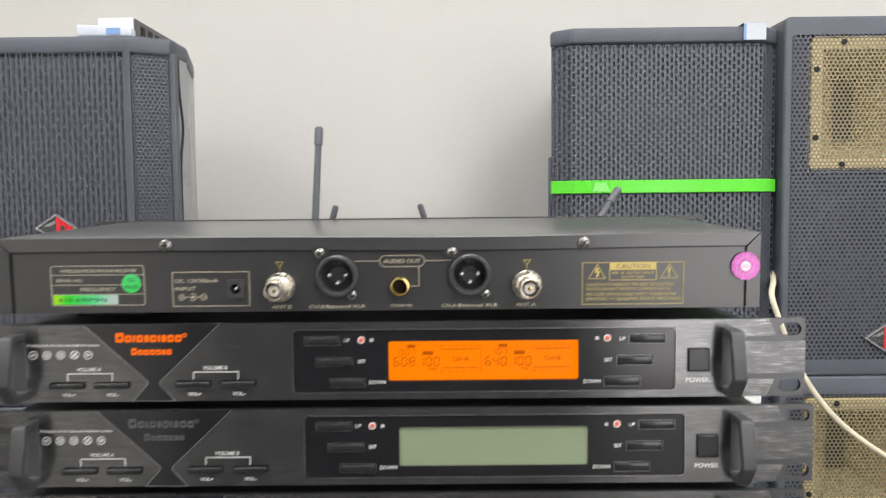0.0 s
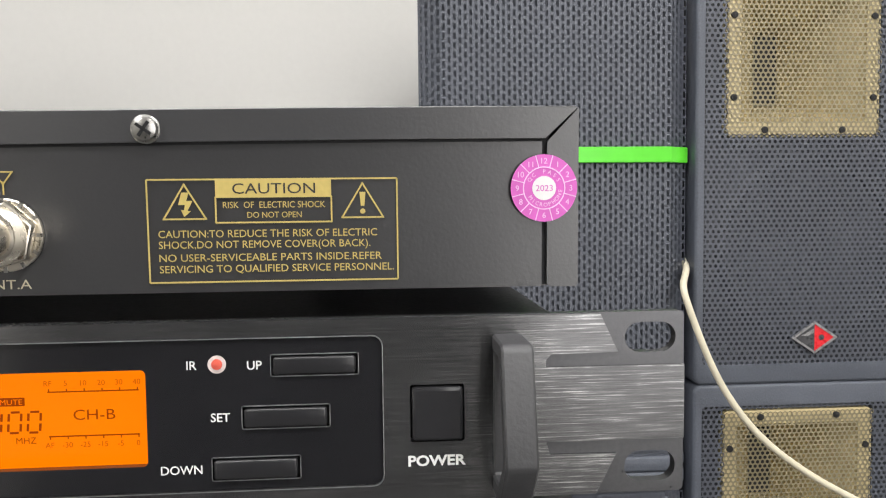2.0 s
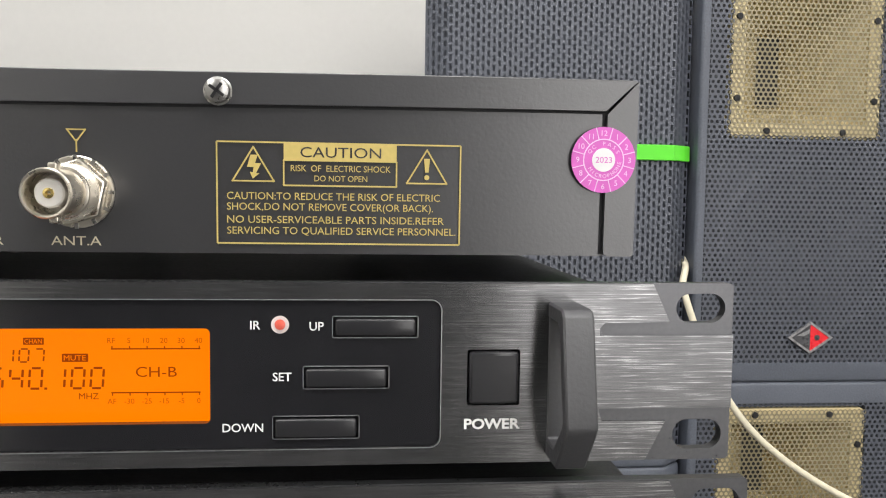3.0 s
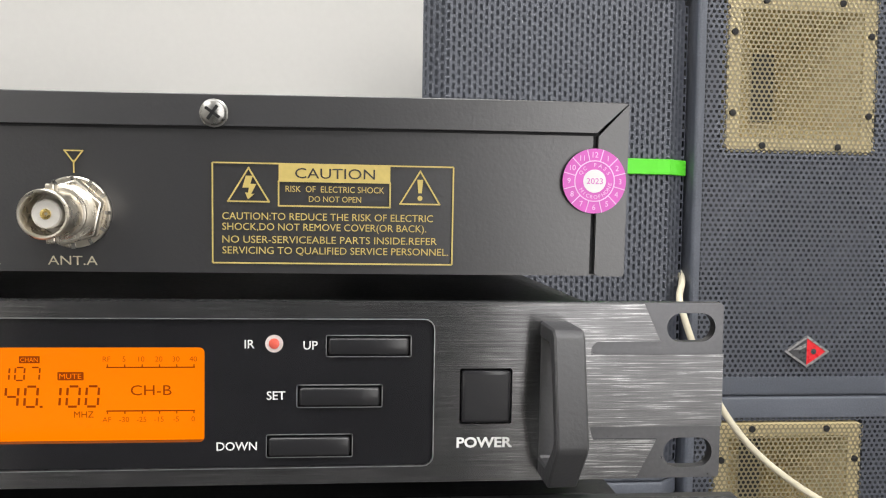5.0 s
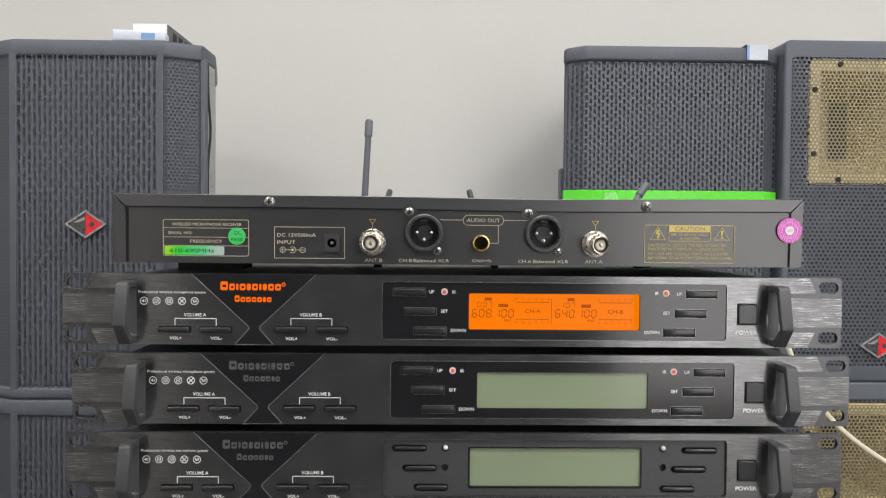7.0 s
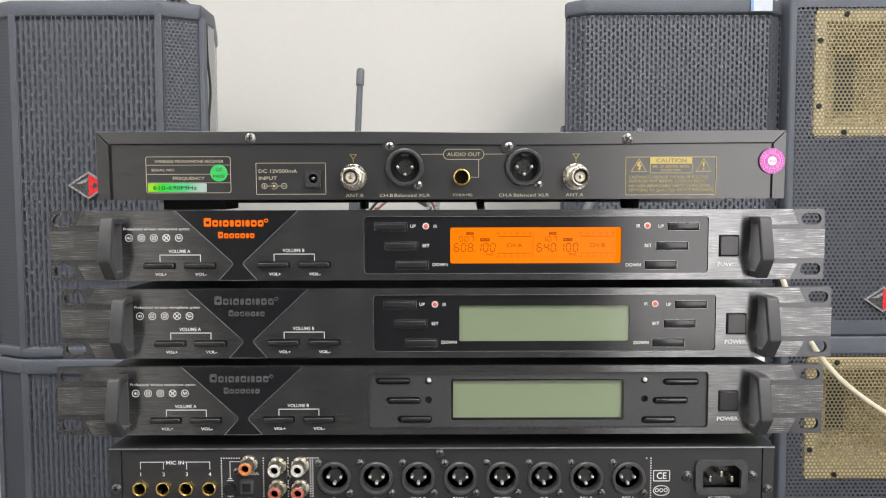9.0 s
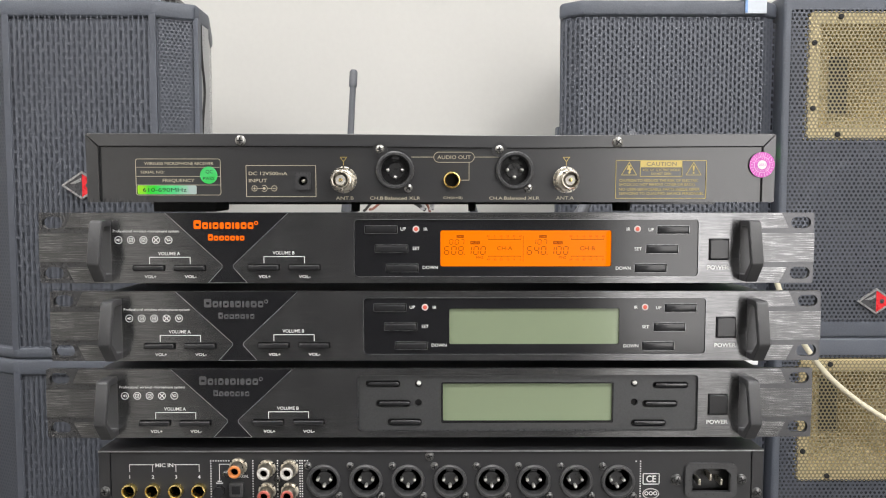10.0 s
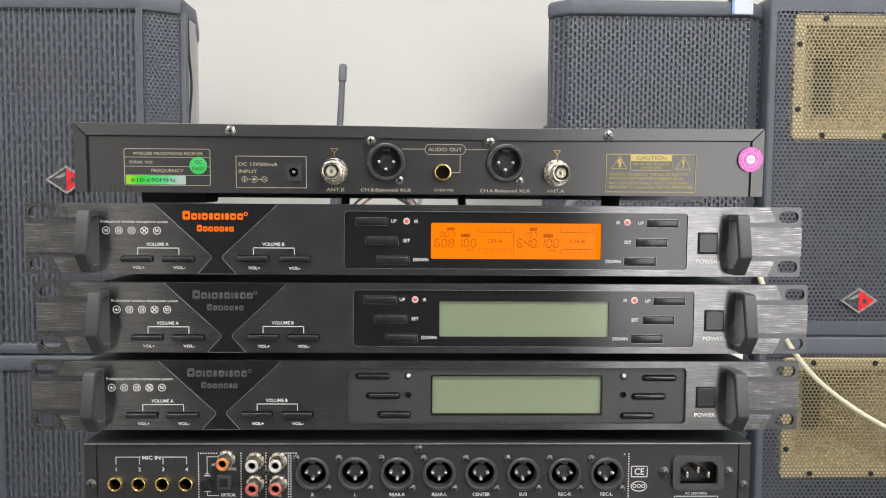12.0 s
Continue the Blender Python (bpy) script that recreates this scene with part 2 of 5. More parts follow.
def part(name, bm, material, parent, label="", angle=21):
    ob = new(name, finish(name, bm, material, angle))
    ob.parent = parent
    if label:
        ob["label"] = label
    return ob


def thing(name, m, label, category, group="", kind=""):
    ob = new(name)
    ob.empty_display_size = 0.05
    ob.matrix_basis = m
    return tagged(ob, label, category, group, kind)


def box(bm, x0, x1, y0, y1, z0, z1, bevel=0.0, seg=2):
    r = bmesh.ops.create_cube(bm, size=1)
    bmesh.ops.scale(bm, verts=r["verts"], vec=(x1 - x0, y1 - y0, z1 - z0))
    bmesh.ops.translate(bm, verts=r["verts"], vec=((x0 + x1) / 2, (y0 + y1) / 2, (z0 + z1) / 2))
    if bevel:
        edges = list({e for v in r["verts"] for e in v.link_edges})
        bmesh.ops.bevel(bm, geom=edges, offset=bevel, segments=seg, affect="EDGES", profile=0.5)
    return bm


def boxed(*a, **k):
    return box(bmesh.new(), *a, **k)


def rounded(x0, x1, z0, z1, r, seg=6):
    """Outline of a rounded rectangle, as (x, z)."""
    r = min(r, abs(x1 - x0) / 2 - 1e-6, abs(z1 - z0) / 2 - 1e-6)
    out = []
    for cx, cz, a in ((x1 - r, z1 - r, 0), (x0 + r, z1 - r, 90), (x0 + r, z0 + r, 180), (x1 - r, z0 + r, 270)):
        for i in range(seg + 1):
            t = radians(a + 90 * i / seg)
            out.append((cx + r * math.cos(t), cz + r * math.sin(t)))
    return out


def circle(cx, cz, r, seg=24):
    return [(cx + r * math.cos(2 * math.pi * i / seg), cz + r * math.sin(2 * math.pi * i / seg)) for i in range(seg)]


def plate(bm, outer, holes, y0, y1):
    """A plate in the x-z plane from y0 (its front) to y1, with holes that go through."""
    loops = [outer, *holes]
    sides = {}
    for y in (y0, y1):
        edges, rings = [], []
        for lp in loops:
            vs = [bm.verts.new((x, y, z)) for x, z in lp]
            rings.append(vs)
            edges += [bm.edges.new((vs[i], vs[(i + 1) % len(vs)])) for i in range(len(vs))]
        bmesh.ops.triangle_fill(bm, edges=edges, use_beauty=True)
        sides[y] = rings
    for a, b in zip(sides[y0], sides[y1]):
        for i in range(len(a)):
            j = (i + 1) % len(a)
            bm.faces.new((a[i], a[j], b[j], b[i]))
    bmesh.ops.recalc_face_normals(bm, faces=bm.faces)
    return bm


def plated(outer, holes, y0, y1):
    return plate(bmesh.new(), outer, holes, y0, y1)


def lathe(bm, profile, cx, cz, seg=28, cap=True):
    """Turns a profile of (radius, y) round the y axis through (cx, cz)."""
    rings = []
    for r, y in profile:
        rings.append([bm.verts.new((cx + r * math.cos(2 * math.pi * i / seg), y, cz + r * math.sin(2 * math.pi * i / seg)))
                      for i in range(seg)])
    for a, b in zip(rings, rings[1:]):
        for i in range(seg):
            j = (i + 1) % seg
            bm.faces.new((a[i], a[j], b[j], b[i]))
    if cap:
        bm.faces.new(rings[0])
        bm.faces.new(rings[-1][::-1])
    bmesh.ops.recalc_face_normals(bm, faces=bm.faces)
    return bm


def turned(profile, cx, cz, seg=28, cap=True):
    return lathe(bmesh.new(), profile, cx, cz, seg, cap)


def prism_yz(profile, hole, x0, x1):
    """A plate whose outline is given as (y, z), from x0 to x1."""
    bm = plated(profile, [hole] if hole else [], x0, x1)
    for v in bm.verts:
        v.co = (v.co.y, v.co.x, v.co.z)
    bmesh.ops.recalc_face_normals(bm, faces=bm.faces)
    return bm


def prism_up(outline, z0, z1, bevel=0.0, seg=3):
    """A column over an outline of (x, y), its edges rounded."""
    bm = bmesh.new()
    vs = [bm.verts.new((x, y, z0)) for x, y in outline]
    f = bm.faces.new(vs)
    r = bmesh.ops.extrude_face_region(bm, geom=[f])
    bmesh.ops.translate(bm, verts=[g for g in r["geom"] if isinstance(g, bmesh.types.BMVert)], vec=(0, 0, z1 - z0))
    bmesh.ops.recalc_face_normals(bm, faces=bm.faces)
    if bevel:
        bmesh.ops.bevel(bm, geom=list(bm.edges), offset=bevel, segments=seg, affect="EDGES", profile=0.5)
    return bm


def stroke(bm, points, width, y, thick=0.00012):
    """A printed line along points of (x, z)."""
    h = width / 2
    for (ax, az), (bx, bz) in zip(points, points[1:]):
        d = math.hypot(bx - ax, bz - az) or 1e-9
        ux, uz = (bx - ax) / d * h, (bz - az) / d * h
        plate(bm, [(ax - ux - uz, az - uz + ux), (bx + ux - uz, bz + uz + ux), (bx + ux + uz, bz + uz - ux), (ax - ux + uz, az - uz - ux)],
              [], y - thick, y)
    return bm


def outline(points, width, y):
    return stroke(bmesh.new(), [*points, points[0]], width, y)


def tube(points, radius, res=10, ring=3, kind="NURBS", taper=None):
    """A round rod or cable through points, as a bmesh."""
    cu = bpy.data.curves.new("tube", "CURVE")
    cu.dimensions, cu.bevel_depth, cu.bevel_resolution, cu.resolution_u, cu.use_fill_caps = "3D", radius, ring, res, True
    sp = cu.splines.new(kind)
    sp.points.add(len(points) - 1)
    for i, q in enumerate(points):
        sp.points[i].co = (*q, 1)
        sp.points[i].radius = taper[i] if taper else 1
    if kind == "NURBS":
        sp.use_endpoint_u, sp.order_u = True, min(4, len(points))
    ob = bpy.data.objects.new("tube", cu)
    me = bpy.data.meshes.new_from_object(ob)
    bm = bmesh.new()
    bm.from_mesh(me)
    bpy.data.objects.remove(ob)
    bpy.data.meshes.remove(me)
    bpy.data.curves.remove(cu)
    return bm


def lettering(text, x, z, height, y, material, parent, width=None, align="CENTER", spacing=1.0, turn=0.0, bold=0.0, name="lettering"):
    """Flat printed words facing -y. height: of the capitals; width: the whole line is fitted to it."""
    cu = bpy.data.curves.new("text", "FONT")
    cu.body, cu.size, cu.align_x, cu.align_y, cu.space_character = text, 1.0, "CENTER", "CENTER", spacing
    cu.resolution_u, cu.fill_mode, cu.offset = 3, "FRONT", bold
    ob = bpy.data.objects.new("text", cu)
    me = bpy.data.meshes.new_from_object(ob)
    bpy.data.objects.remove(ob)
    bpy.data.curves.remove(cu)
    co = np.zeros(len(me.vertices) * 3)
    me.vertices.foreach_get("co", co)
    co = co.reshape(-1, 3)
    lo, hi = co.min(0), co.max(0)
    sy = height / 0.73
    sx = width / (hi[0] - lo[0]) if width else sy
    anchor = {"CENTER": (lo[0] + hi[0]) / 2, "LEFT": lo[0], "RIGHT": hi[0]}[align]
    mid = (lo[1] + hi[1]) / 2
    a, b = (co[:, 0] - anchor) * sx, (co[:, 1] - mid) * sy
    c, s = math.cos(radians(turn)), math.sin(radians(turn))
    flat = np.stack([x + a * c - b * s, np.full(len(co), y), z + a * s + b * c], 1)
    me.vertices.foreach_set("co", flat.ravel())
    me.materials.append(material)
    me.update()
    me.name = name
    ob = new(name, me)
    ob.parent = parent
    return ob


def sheet(name, verts, faces, material, parent):
    me = bpy.data.meshes.new(name)
    me.from_pydata(verts, [], faces)
    me.materials.append(material)
    me.update()
    ob = new(name, me)
    ob.parent = parent
    return ob


def hex_sheet(width, height, pitch, hole, place, keep=None):
    """Cells of a perforated sheet with staggered six-sided holes; place(u, v) puts them in space."""
    verts, faces = [], []
    row_h = pitch * 0.8660254
    R = pitch / math.sqrt(3)
    rows, cols = int(height / row_h), int(width / pitch)
    u0, v0 = (width - cols * pitch) / 2, (height - rows * row_h) / 2
    for r in range(rows):
        for c in range(cols):
            u = u0 + (c + 0.5 + (0.25 if r % 2 else -0.25)) * pitch
            v = v0 + (r + 0.5) * row_h
            if keep and not keep(u, v):
                continue
            k = len(verts)
            for i in range(6):
                a = math.pi / 3 * i + math.pi / 6
                verts.append(place(u + R * math.cos(a), v + R * math.sin(a)))
            for i in range(6):
                a = math.pi / 3 * i + math.pi / 6
                verts.append(place(u + hole * math.cos(a), v + hole * math.sin(a)))
            for i in range(6):
                j = (i + 1) % 6
                faces.append((k + i, k + j, k + 6 + j, k + 6 + i))
    return verts, faces


def slot_sheet(width, height, pitch, period, hole_w, hole_h, place):
    """Cells of a perforated sheet with upright slots, every other column shifted by half a period."""
    verts, faces = [], []
    cols, rows = int(width / pitch), int(height / period)
    u0, v0 = (width - cols * pitch) / 2, (height - rows * period) / 2
    for c in range(cols):
        for r in range(rows):
            u, v = u0 + (c + 0.5) * pitch, v0 + (r + (0.75 if c % 2 else 0.25)) * period
            k = len(verts)
            for hw, hh in ((pitch / 2, period / 2), (hole_w / 2, hole_h / 2)):
                for a, b in ((-1, -1), (1, -1), (1, 1), (-1, 1)):
                    verts.append(place(u + a * hw, v + b * hh))
            for i in range(4):
                j = (i + 1) % 4
                faces.append((k + i, k + j, k + 4 + j, k + 4 + i))
    return verts, faces


MM = 0.001


def mm(*v):
    return [q * MM for q in v]


def pts(*v):
    return [(a * MM, b * MM) for a, b in v]

# ---------------- the room ----------------
def slab(name, label, category, material, *dims, bevel=0.0):
    ob = new(name, finish(name, boxed(*dims, bevel=bevel), material))
    return tagged(ob, label, category, kind="structure")


slab("floor", "dark grey tiled shop floor", "floor", grout, WEST, EAST, SOUTH, WALL_Y, -0.1, -0.004)
# lower brightness of this wall is put into its colour
slab("wall_north", "plain off-white painted wall", "wall", dimmed_wall_paint, WEST - 0.12, EAST + 0.12, WALL_Y, WALL_Y + 0.12, -0.1, CEIL + 0.1)
slab("wall_south", "plain off-white painted wall between an added dark panel and a window", "wall", bounce_wall_paint, 0.44, 0.46, SOUTH - 0.12, SOUTH, -0.1, CEIL + 0.1)
slab("wall_south_east", "plain off-white painted wall beside a window", "wall", bounce_wall_paint, 1.54, EAST + 0.12, SOUTH - 0.12, SOUTH, -0.1, CEIL + 0.1)
slab("wall_south_header", "plain off-white wall over a window", "wall", bounce_wall_paint, 0.46, 1.54, SOUTH - 0.12, SOUTH, 2.1, CEIL + 0.1)
slab("wall_south_parapet", "plain off-white wall under a window", "wall", bounce_wall_paint, 0.46, 1.54, SOUTH - 0.12, SOUTH, -0.1, 0.34)
slab("backdrop", "bright daylight outside the window", "backdrop", daylight, 0.3, 1.7, SOUTH - 0.20, SOUTH - 0.16, 0.0, 2.3)
for side, x in (("west", 0.46), ("east", 1.50)):
    slab("trim_" + side, "white frame of a tall window", "window frame", door_paint, x, x + 0.04, SOUTH - 0.11, SOUTH + 0.01, 0.34, 2.1, bevel=0.002)
slab("trim_head", "white frame of a tall window", "window frame", door_paint, 0.50, 1.50, SOUTH - 0.11, SOUTH + 0.01, 2.06, 2.1, bevel=0.002)
slab("trim_sill", "white frame of a tall window", "window frame", door_paint, 0.50, 1.50, SOUTH - 0.11, SOUTH + 0.01, 0.34, 0.38, bevel=0.002)
slab("wall_south_west", "plain off-white painted wall beside an added dark panel", "wall", bounce_wall_paint, WEST - 0.12, -0.85, SOUTH - 0.12, SOUTH, -0.1, CEIL + 0.1)
slab("wall_south_lintel", "plain off-white wall over an added dark panel", "wall", bounce_wall_paint, -0.85, 0.44, SOUTH - 0.12, SOUTH, 2.3, CEIL + 0.1)
# unseen panel behind the camera, stands in for the operator in reflections
slab("dark_panel_south", "unseen dark panel added to darken reflections in the rack fronts", "curtain", reflection_dark, -0.85, 0.44, SOUTH - 0.12, SOUTH - 0.08, -0.1, 2.3)
slab("wall_west", "plain off-white painted wall", "wall", bounce_wall_paint, WEST - 0.12, WEST, SOUTH, WALL_Y, -0.1, CEIL + 0.1)
slab("wall_east", "plain off-white painted wall", "wall", bounce_wall_paint, EAST, EAST + 0.12, SOUTH, WALL_Y, -0.1, CEIL + 0.1)
slab("ceiling", "plain white ceiling", "ceiling", ceiling_paint, WEST, EAST, SOUTH, WALL_Y, CEIL, CEIL + 0.1)


def ceiling_light(x, y):
    t = thing("ceiling_light", pose(x, y, CEIL - 0.03), "long white ceiling light panel, switched on", "ceiling light", "ceiling lights")
    part("frame", plated(rounded(-0.6, 0.6, -0.3, 0.3, 0.01), [rounded(-0.585, 0.585, -0.285, 0.285, 0.005)], 0, 0.03), lamp_frame_paint, t)
    part("diffuser", plated(rounded(-0.584, 0.584, -0.284, 0.284, 0.005), [], 0.01, 0.028), diffuser_glow, t)
    for ob in t.children:
        for v in ob.data.vertices:
            v.co = (v.co.x, v.co.z, v.co.y)
    return t


for lx, ly, watts in LAMPS:
    ceiling_light(lx, ly)


# ---------------- screws and sockets ----------------
def screw(parent, x, z, y, r=0.0032, material=None, turn=20, name="screw"):
    """A cross-head pan screw facing -y."""
    material = material or steel
    bm = turned([(r * 1.12, y), (r * 1.12, y - 0.0004), (r, y - 0.0006), (r * 0.9, y - 0.0014), (r * 0.55, y - 0.0019), (r * 0.2, y - 0.002)], x, z, 20)
    s = part(name, bm, material, parent)
    bm = bmesh.new()
    for a in (turn, turn + 90):
        c, q = math.cos(radians(a)) * r * 0.55, math.sin(radians(a)) * r * 0.55
        stroke(bm, [(x - c, z - q), (x + c, z + q)], r * 0.24, y - 0.00185, 0.0003)
    part("cross_slot", bm, hole_black, s)
    return s


def xlr_socket(parent, x, z, y, r=0.0105, out=0.002):
    """A male three-pin chassis socket with its round black shell."""
    prof = [(r * 1.12, y), (r * 1.12, y + 0.0008 - out), (r * 1.05, y - out), (r * 0.93, y - out), (r * 0.89, y + 0.001 - out), (r * 0.87, y + 0.0014 - out), (r * 0.85, y + 0.0075)]
    s = part("xlr_socket", turned(prof, x, z, 36, cap=False), connector_black, parent, "black three-pin audio socket")
    part("socket_floor", turned([(r * 0.87, y + 0.0056), (r * 0.5, y + 0.0056), (r * 0.46, y + 0.0048), (r * 0.1, y + 0.0048)], x, z, 28), connector_black, s)
    for ax, az in ((-0.43, 0.03), (0.43, 0.03), (0, -0.40)):
        part("contact_pin", turned([(0.0011, y + 0.009), (0.0011, y + 0.0010), (0.0008, y + 0.0003), (0.0002, y)], x + ax * r, z + az * r, 12), pin_metal, s)
    part("key_rib", boxed(x - r * 0.22, x + r * 0.22, y + 0.0002, y + 0.0070, z + r * 0.66, z + r * 0.84, bevel=0.0004), connector_black, s)
    return s


def jack_socket(parent, x, z, y, r=0.0053):
    prof = [(r, y), (r, y - 0.0026), (r * 0.95, y - 0.0032), (r * 0.84, y - 0.0034), (r * 0.74, y - 0.0026), (r * 0.71, y + 0.008)]
    s = part("jack_socket", turned(prof, x, z, 28, cap=False), brass, parent, "gold-plated round jack socket")
    part("socket_floor", turned([(r * 0.73, y + 0.003), (r * 0.1, y + 0.003)], x, z, 16), hole_black, s)
    return s


def bnc_socket(parent, x, z, y):
    """A nickel coaxial bayonet socket: toothed washer, nut, threaded neck, barrel, insulator and centre contact."""
    hexa = [(x + 0.0077 * math.cos(math.pi / 3 * i + 0.3), z + 0.0077 * math.sin(math.pi / 3 * i + 0.3)) for i in range(6)]
    s = part("antenna_socket", turned([(0.0050, y - 0.0085), (0.0050, y - 0.0158), (0.0053, y - 0.0162), (0.0053, y - 0.0168), (0.0050, y - 0.0172),
                                       (0.0046, y - 0.0171), (0.0044, y - 0.0165), (0.0043, y - 0.0085)], x, z, 36, cap=False), nickel, parent, "nickel bayonet antenna socket")
    thread = [(0.0062, y - 0.0038)]
    for i in range(5):
        thread += [(0.0062, y - 0.0042 - 0.0009 * i), (0.0057, y - 0.0046 - 0.0009 * i)]
    part("threaded_neck", turned([*thread, (0.0056, y - 0.0086), (0.0050, y - 0.0088)], x, z, 32), nickel, s)
    part("washer", turned([(0.0082, y), (0.0082, y - 0.0008), (0.0079, y - 0.0011), (0.0060, y - 0.0012)], x, z, 32), nickel, s)
    for i in range(12):
        a = 2 * math.pi * i / 12
        c, q = math.cos(a), math.sin(a)
        bm = bmesh.new()
        stroke(bm, [(x + c * 0.0074, z + q * 0.0074), (x + c * 0.0079, z + q * 0.0079)], 0.0008, y - 0.0011, 0.0002)
        part("washer_notch", bm, steel, s)
    nut = plated(hexa, [], y - 0.0040, y - 0.0012)
    bmesh.ops.bevel(nut, geom=[e for e in nut.edges if e.calc_face_angle(0) > 0.5], offset=0.0005, segments=2, affect="EDGES", profile=0.5)
    part("nut", nut, nickel, s)
    for q in (-1, 1):
        part("bayonet_lug", boxed(x - 0.0010, x + 0.0010, y - 0.0135, y - 0.0113, z + q * 0.0054 - 0.0010, z + q * 0.0054 + 0.0010, bevel=0.0004), nickel, s)
    part("insulator", turned([(0.0043, y - 0.0095), (0.0031, y - 0.0096), (0.0031, y - 0.0150), (0.0028, y - 0.0154), (0.0011, y - 0.0154), (0.0010, y - 0.0150)], x, z, 28), ptfe, s)
    part("centre_contact", turned([(0.0011, y - 0.0140), (0.0011, y - 0.0157), (0.0006, y - 0.0158), (0.0005, y - 0.0150)], x, z, 14), brass, s)
    return s


def rca_socket(parent, x, z, y, plastic):
    """A phono socket: slotted nickel base, barrel and a coloured collar round a dark bore."""
    s = part("phono_socket", turned([(0.0046, y - 0.0026), (0.0044, y - 0.0098), (0.0042, y - 0.0104), (0.0030, y - 0.0104)], x, z, 28, cap=False), nickel, parent,
             "round nickel phono socket with a coloured collar")
    part("flange", turned([(0.0056, y), (0.0056, y - 0.0012), (0.0050, y - 0.0014), (0.0050, y - 0.0028), (0.0040, y - 0.0030)], x, z, 28), nickel, s)
    for a in (40, 140, 220, 320):
        c, q = math.cos(radians(a)), math.sin(radians(a))
        bm = bmesh.new()
        stroke(bm, [(x + c * 0.0044, z + q * 0.0044), (x + c * 0.0058, z + q * 0.0058)], 0.0008, y - 0.0013, 0.0003)
        part("flange_notch", bm, hole_black, s)
    part("insert", turned([(0.0039, y - 0.0098), (0.0039, y - 0.0110), (0.0036, y - 0.0114), (0.0027, y - 0.0114), (0.0023, y - 0.0108), (0.0022, y - 0.006)], x, z, 24, cap=False), plastic, s)
    part("socket_floor", turned([(0.0024, y - 0.0085), (0.0003, y - 0.0085)], x, z, 14), hole_black, s)
    return s


# ---------------- seven-segment figures ----------------
SEGMENTS = {"0": "abcdef", "1": "bc", "4": "bcfg", "6": "acdefg", "7": "abc", "8": "abcdefg"}


def figures(text, x, z, w, h, y, gap, lw, material, parent, slant=0.08):
    """Seven-segment figures from x on, z being their middle."""
    cx = x
    for ch in text:
        if ch == ".":
            bm = bmesh.new()
            stroke(bm, [(cx - gap * 0.5, z - h / 2), (cx - gap * 0.5 + lw * 0.2, z - h / 2)], lw, y)
            part("decimal_point", bm, material, parent)
            cx += gap * 0.5
            continue
        ends = {"a": ((0.24, 1), (0.76, 1)), "b": ((1, 0.88), (1, 0.62)), "c": ((1, 0.38), (1, 0.12)), "d": ((0.24, 0), (0.76, 0)),
                "e": ((0, 0.12), (0, 0.38)), "f": ((0, 0.62), (0, 0.88)), "g": ((0.25, 0.5), (0.75, 0.5))}
        for s in SEGMENTS[ch]:
            (ax, az), (bx, bz) = ends[s]
            bm = bmesh.new()
            stroke(bm, [(cx + ax * w + (az - 0.5) * h * slant, z + (az - 0.5) * h), (cx + bx * w + (bz - 0.5) * h * slant, z + (bz - 0.5) * h)], lw, y)
            part("digit_segment", bm, material, parent)
        cx += w + gap


def framed_word(text, x, z, w, h, y, material, ground, parent):
    """A filled tag with words left open in it."""
    part("tag", plated(rounded(x - w / 2, x + w / 2, z - h / 2, z + h / 2, h * 0.1), [], y - 0.00008, y), material, parent)
    lettering(text, x, z, h * 0.66, y - 0.0002, ground, parent, width=w * 0.84)


def display(parent, y):
    """Figures and scales of the backlit display; its glass runs 8 to 114.5 by 10.3 to 33 mm."""
    for x0, chan, freq, name in ((8.0, "007", "608.100", "CH-A"), (60.3, "107", "640.100", "CH-B")):
        framed_word("CHAN", (x0 + 12.5) * MM, 28.9 * MM, 4.7 * MM, 1.7 * MM, y, lcd_ink, orange_lit, parent)
        figures(chan, *mm(x0 + 5.8, 25.5, 2.1, 3.1), y, 1.35 * MM, 0.36 * MM, lcd_ink, parent)
        framed_word("MUTE", (x0 + 21.9) * MM, 24.9 * MM, 6.0 * MM, 2.0 * MM, y, lcd_ink, orange_lit, parent)
        figures(freq, *mm(x0 + 2.6, 20.0, 2.8, 4.9), y, 1.62 * MM, 0.52 * MM, lcd_ink, parent)
        lettering("MHZ", *mm(x0 + 24.9, 15.6, 1.6), y, lcd_ink, parent)
        lettering(name, *mm(x0 + 40.6, 21.4, 2.6), y, lcd_ink, parent, width=9.6 * MM)
        bm = bmesh.new()
        stroke(bm, pts((x0 + 30.3, 27.0), (x0 + 50.8, 27.0)), 0.3 * MM, y)
        stroke(bm, pts((x0 + 30.3, 16.4), (x0 + 50.8, 16.4)), 0.3 * MM, y)
        for i in range(6):
            stroke(bm, pts((x0 + 30.4 + i * 4.06, 27.0), (x0 + 30.4 + i * 4.06, 27.6)), 0.25 * MM, y)
            stroke(bm, pts((x0 + 30.4 + i * 4.06, 16.4), (x0 + 30.4 + i * 4.06, 15.8)), 0.25 * MM, y)
        part("meter_scale", bm, lcd_ink, parent)
        for i, (a, b) in enumerate((("RF", "AF"), ("5", "-30"), ("10", "-25"), ("20", "-15"), ("30", "-5"), ("40", "0"))):
            lettering(a, *mm(x0 + 30.2 + i * 4.06, 29.0, 1.35), y, lcd_faint, parent)
            lettering(b, *mm(x0 + 30.2 + i * 4.06, 14.3, 1.35), y, lcd_faint, parent)
    bm = bmesh.new()
    stroke(bm, pts((60.3, 29.4), (60.3, 13.2)), 0.25 * MM, y)
    part("divider_line", bm, lcd_ink, parent)


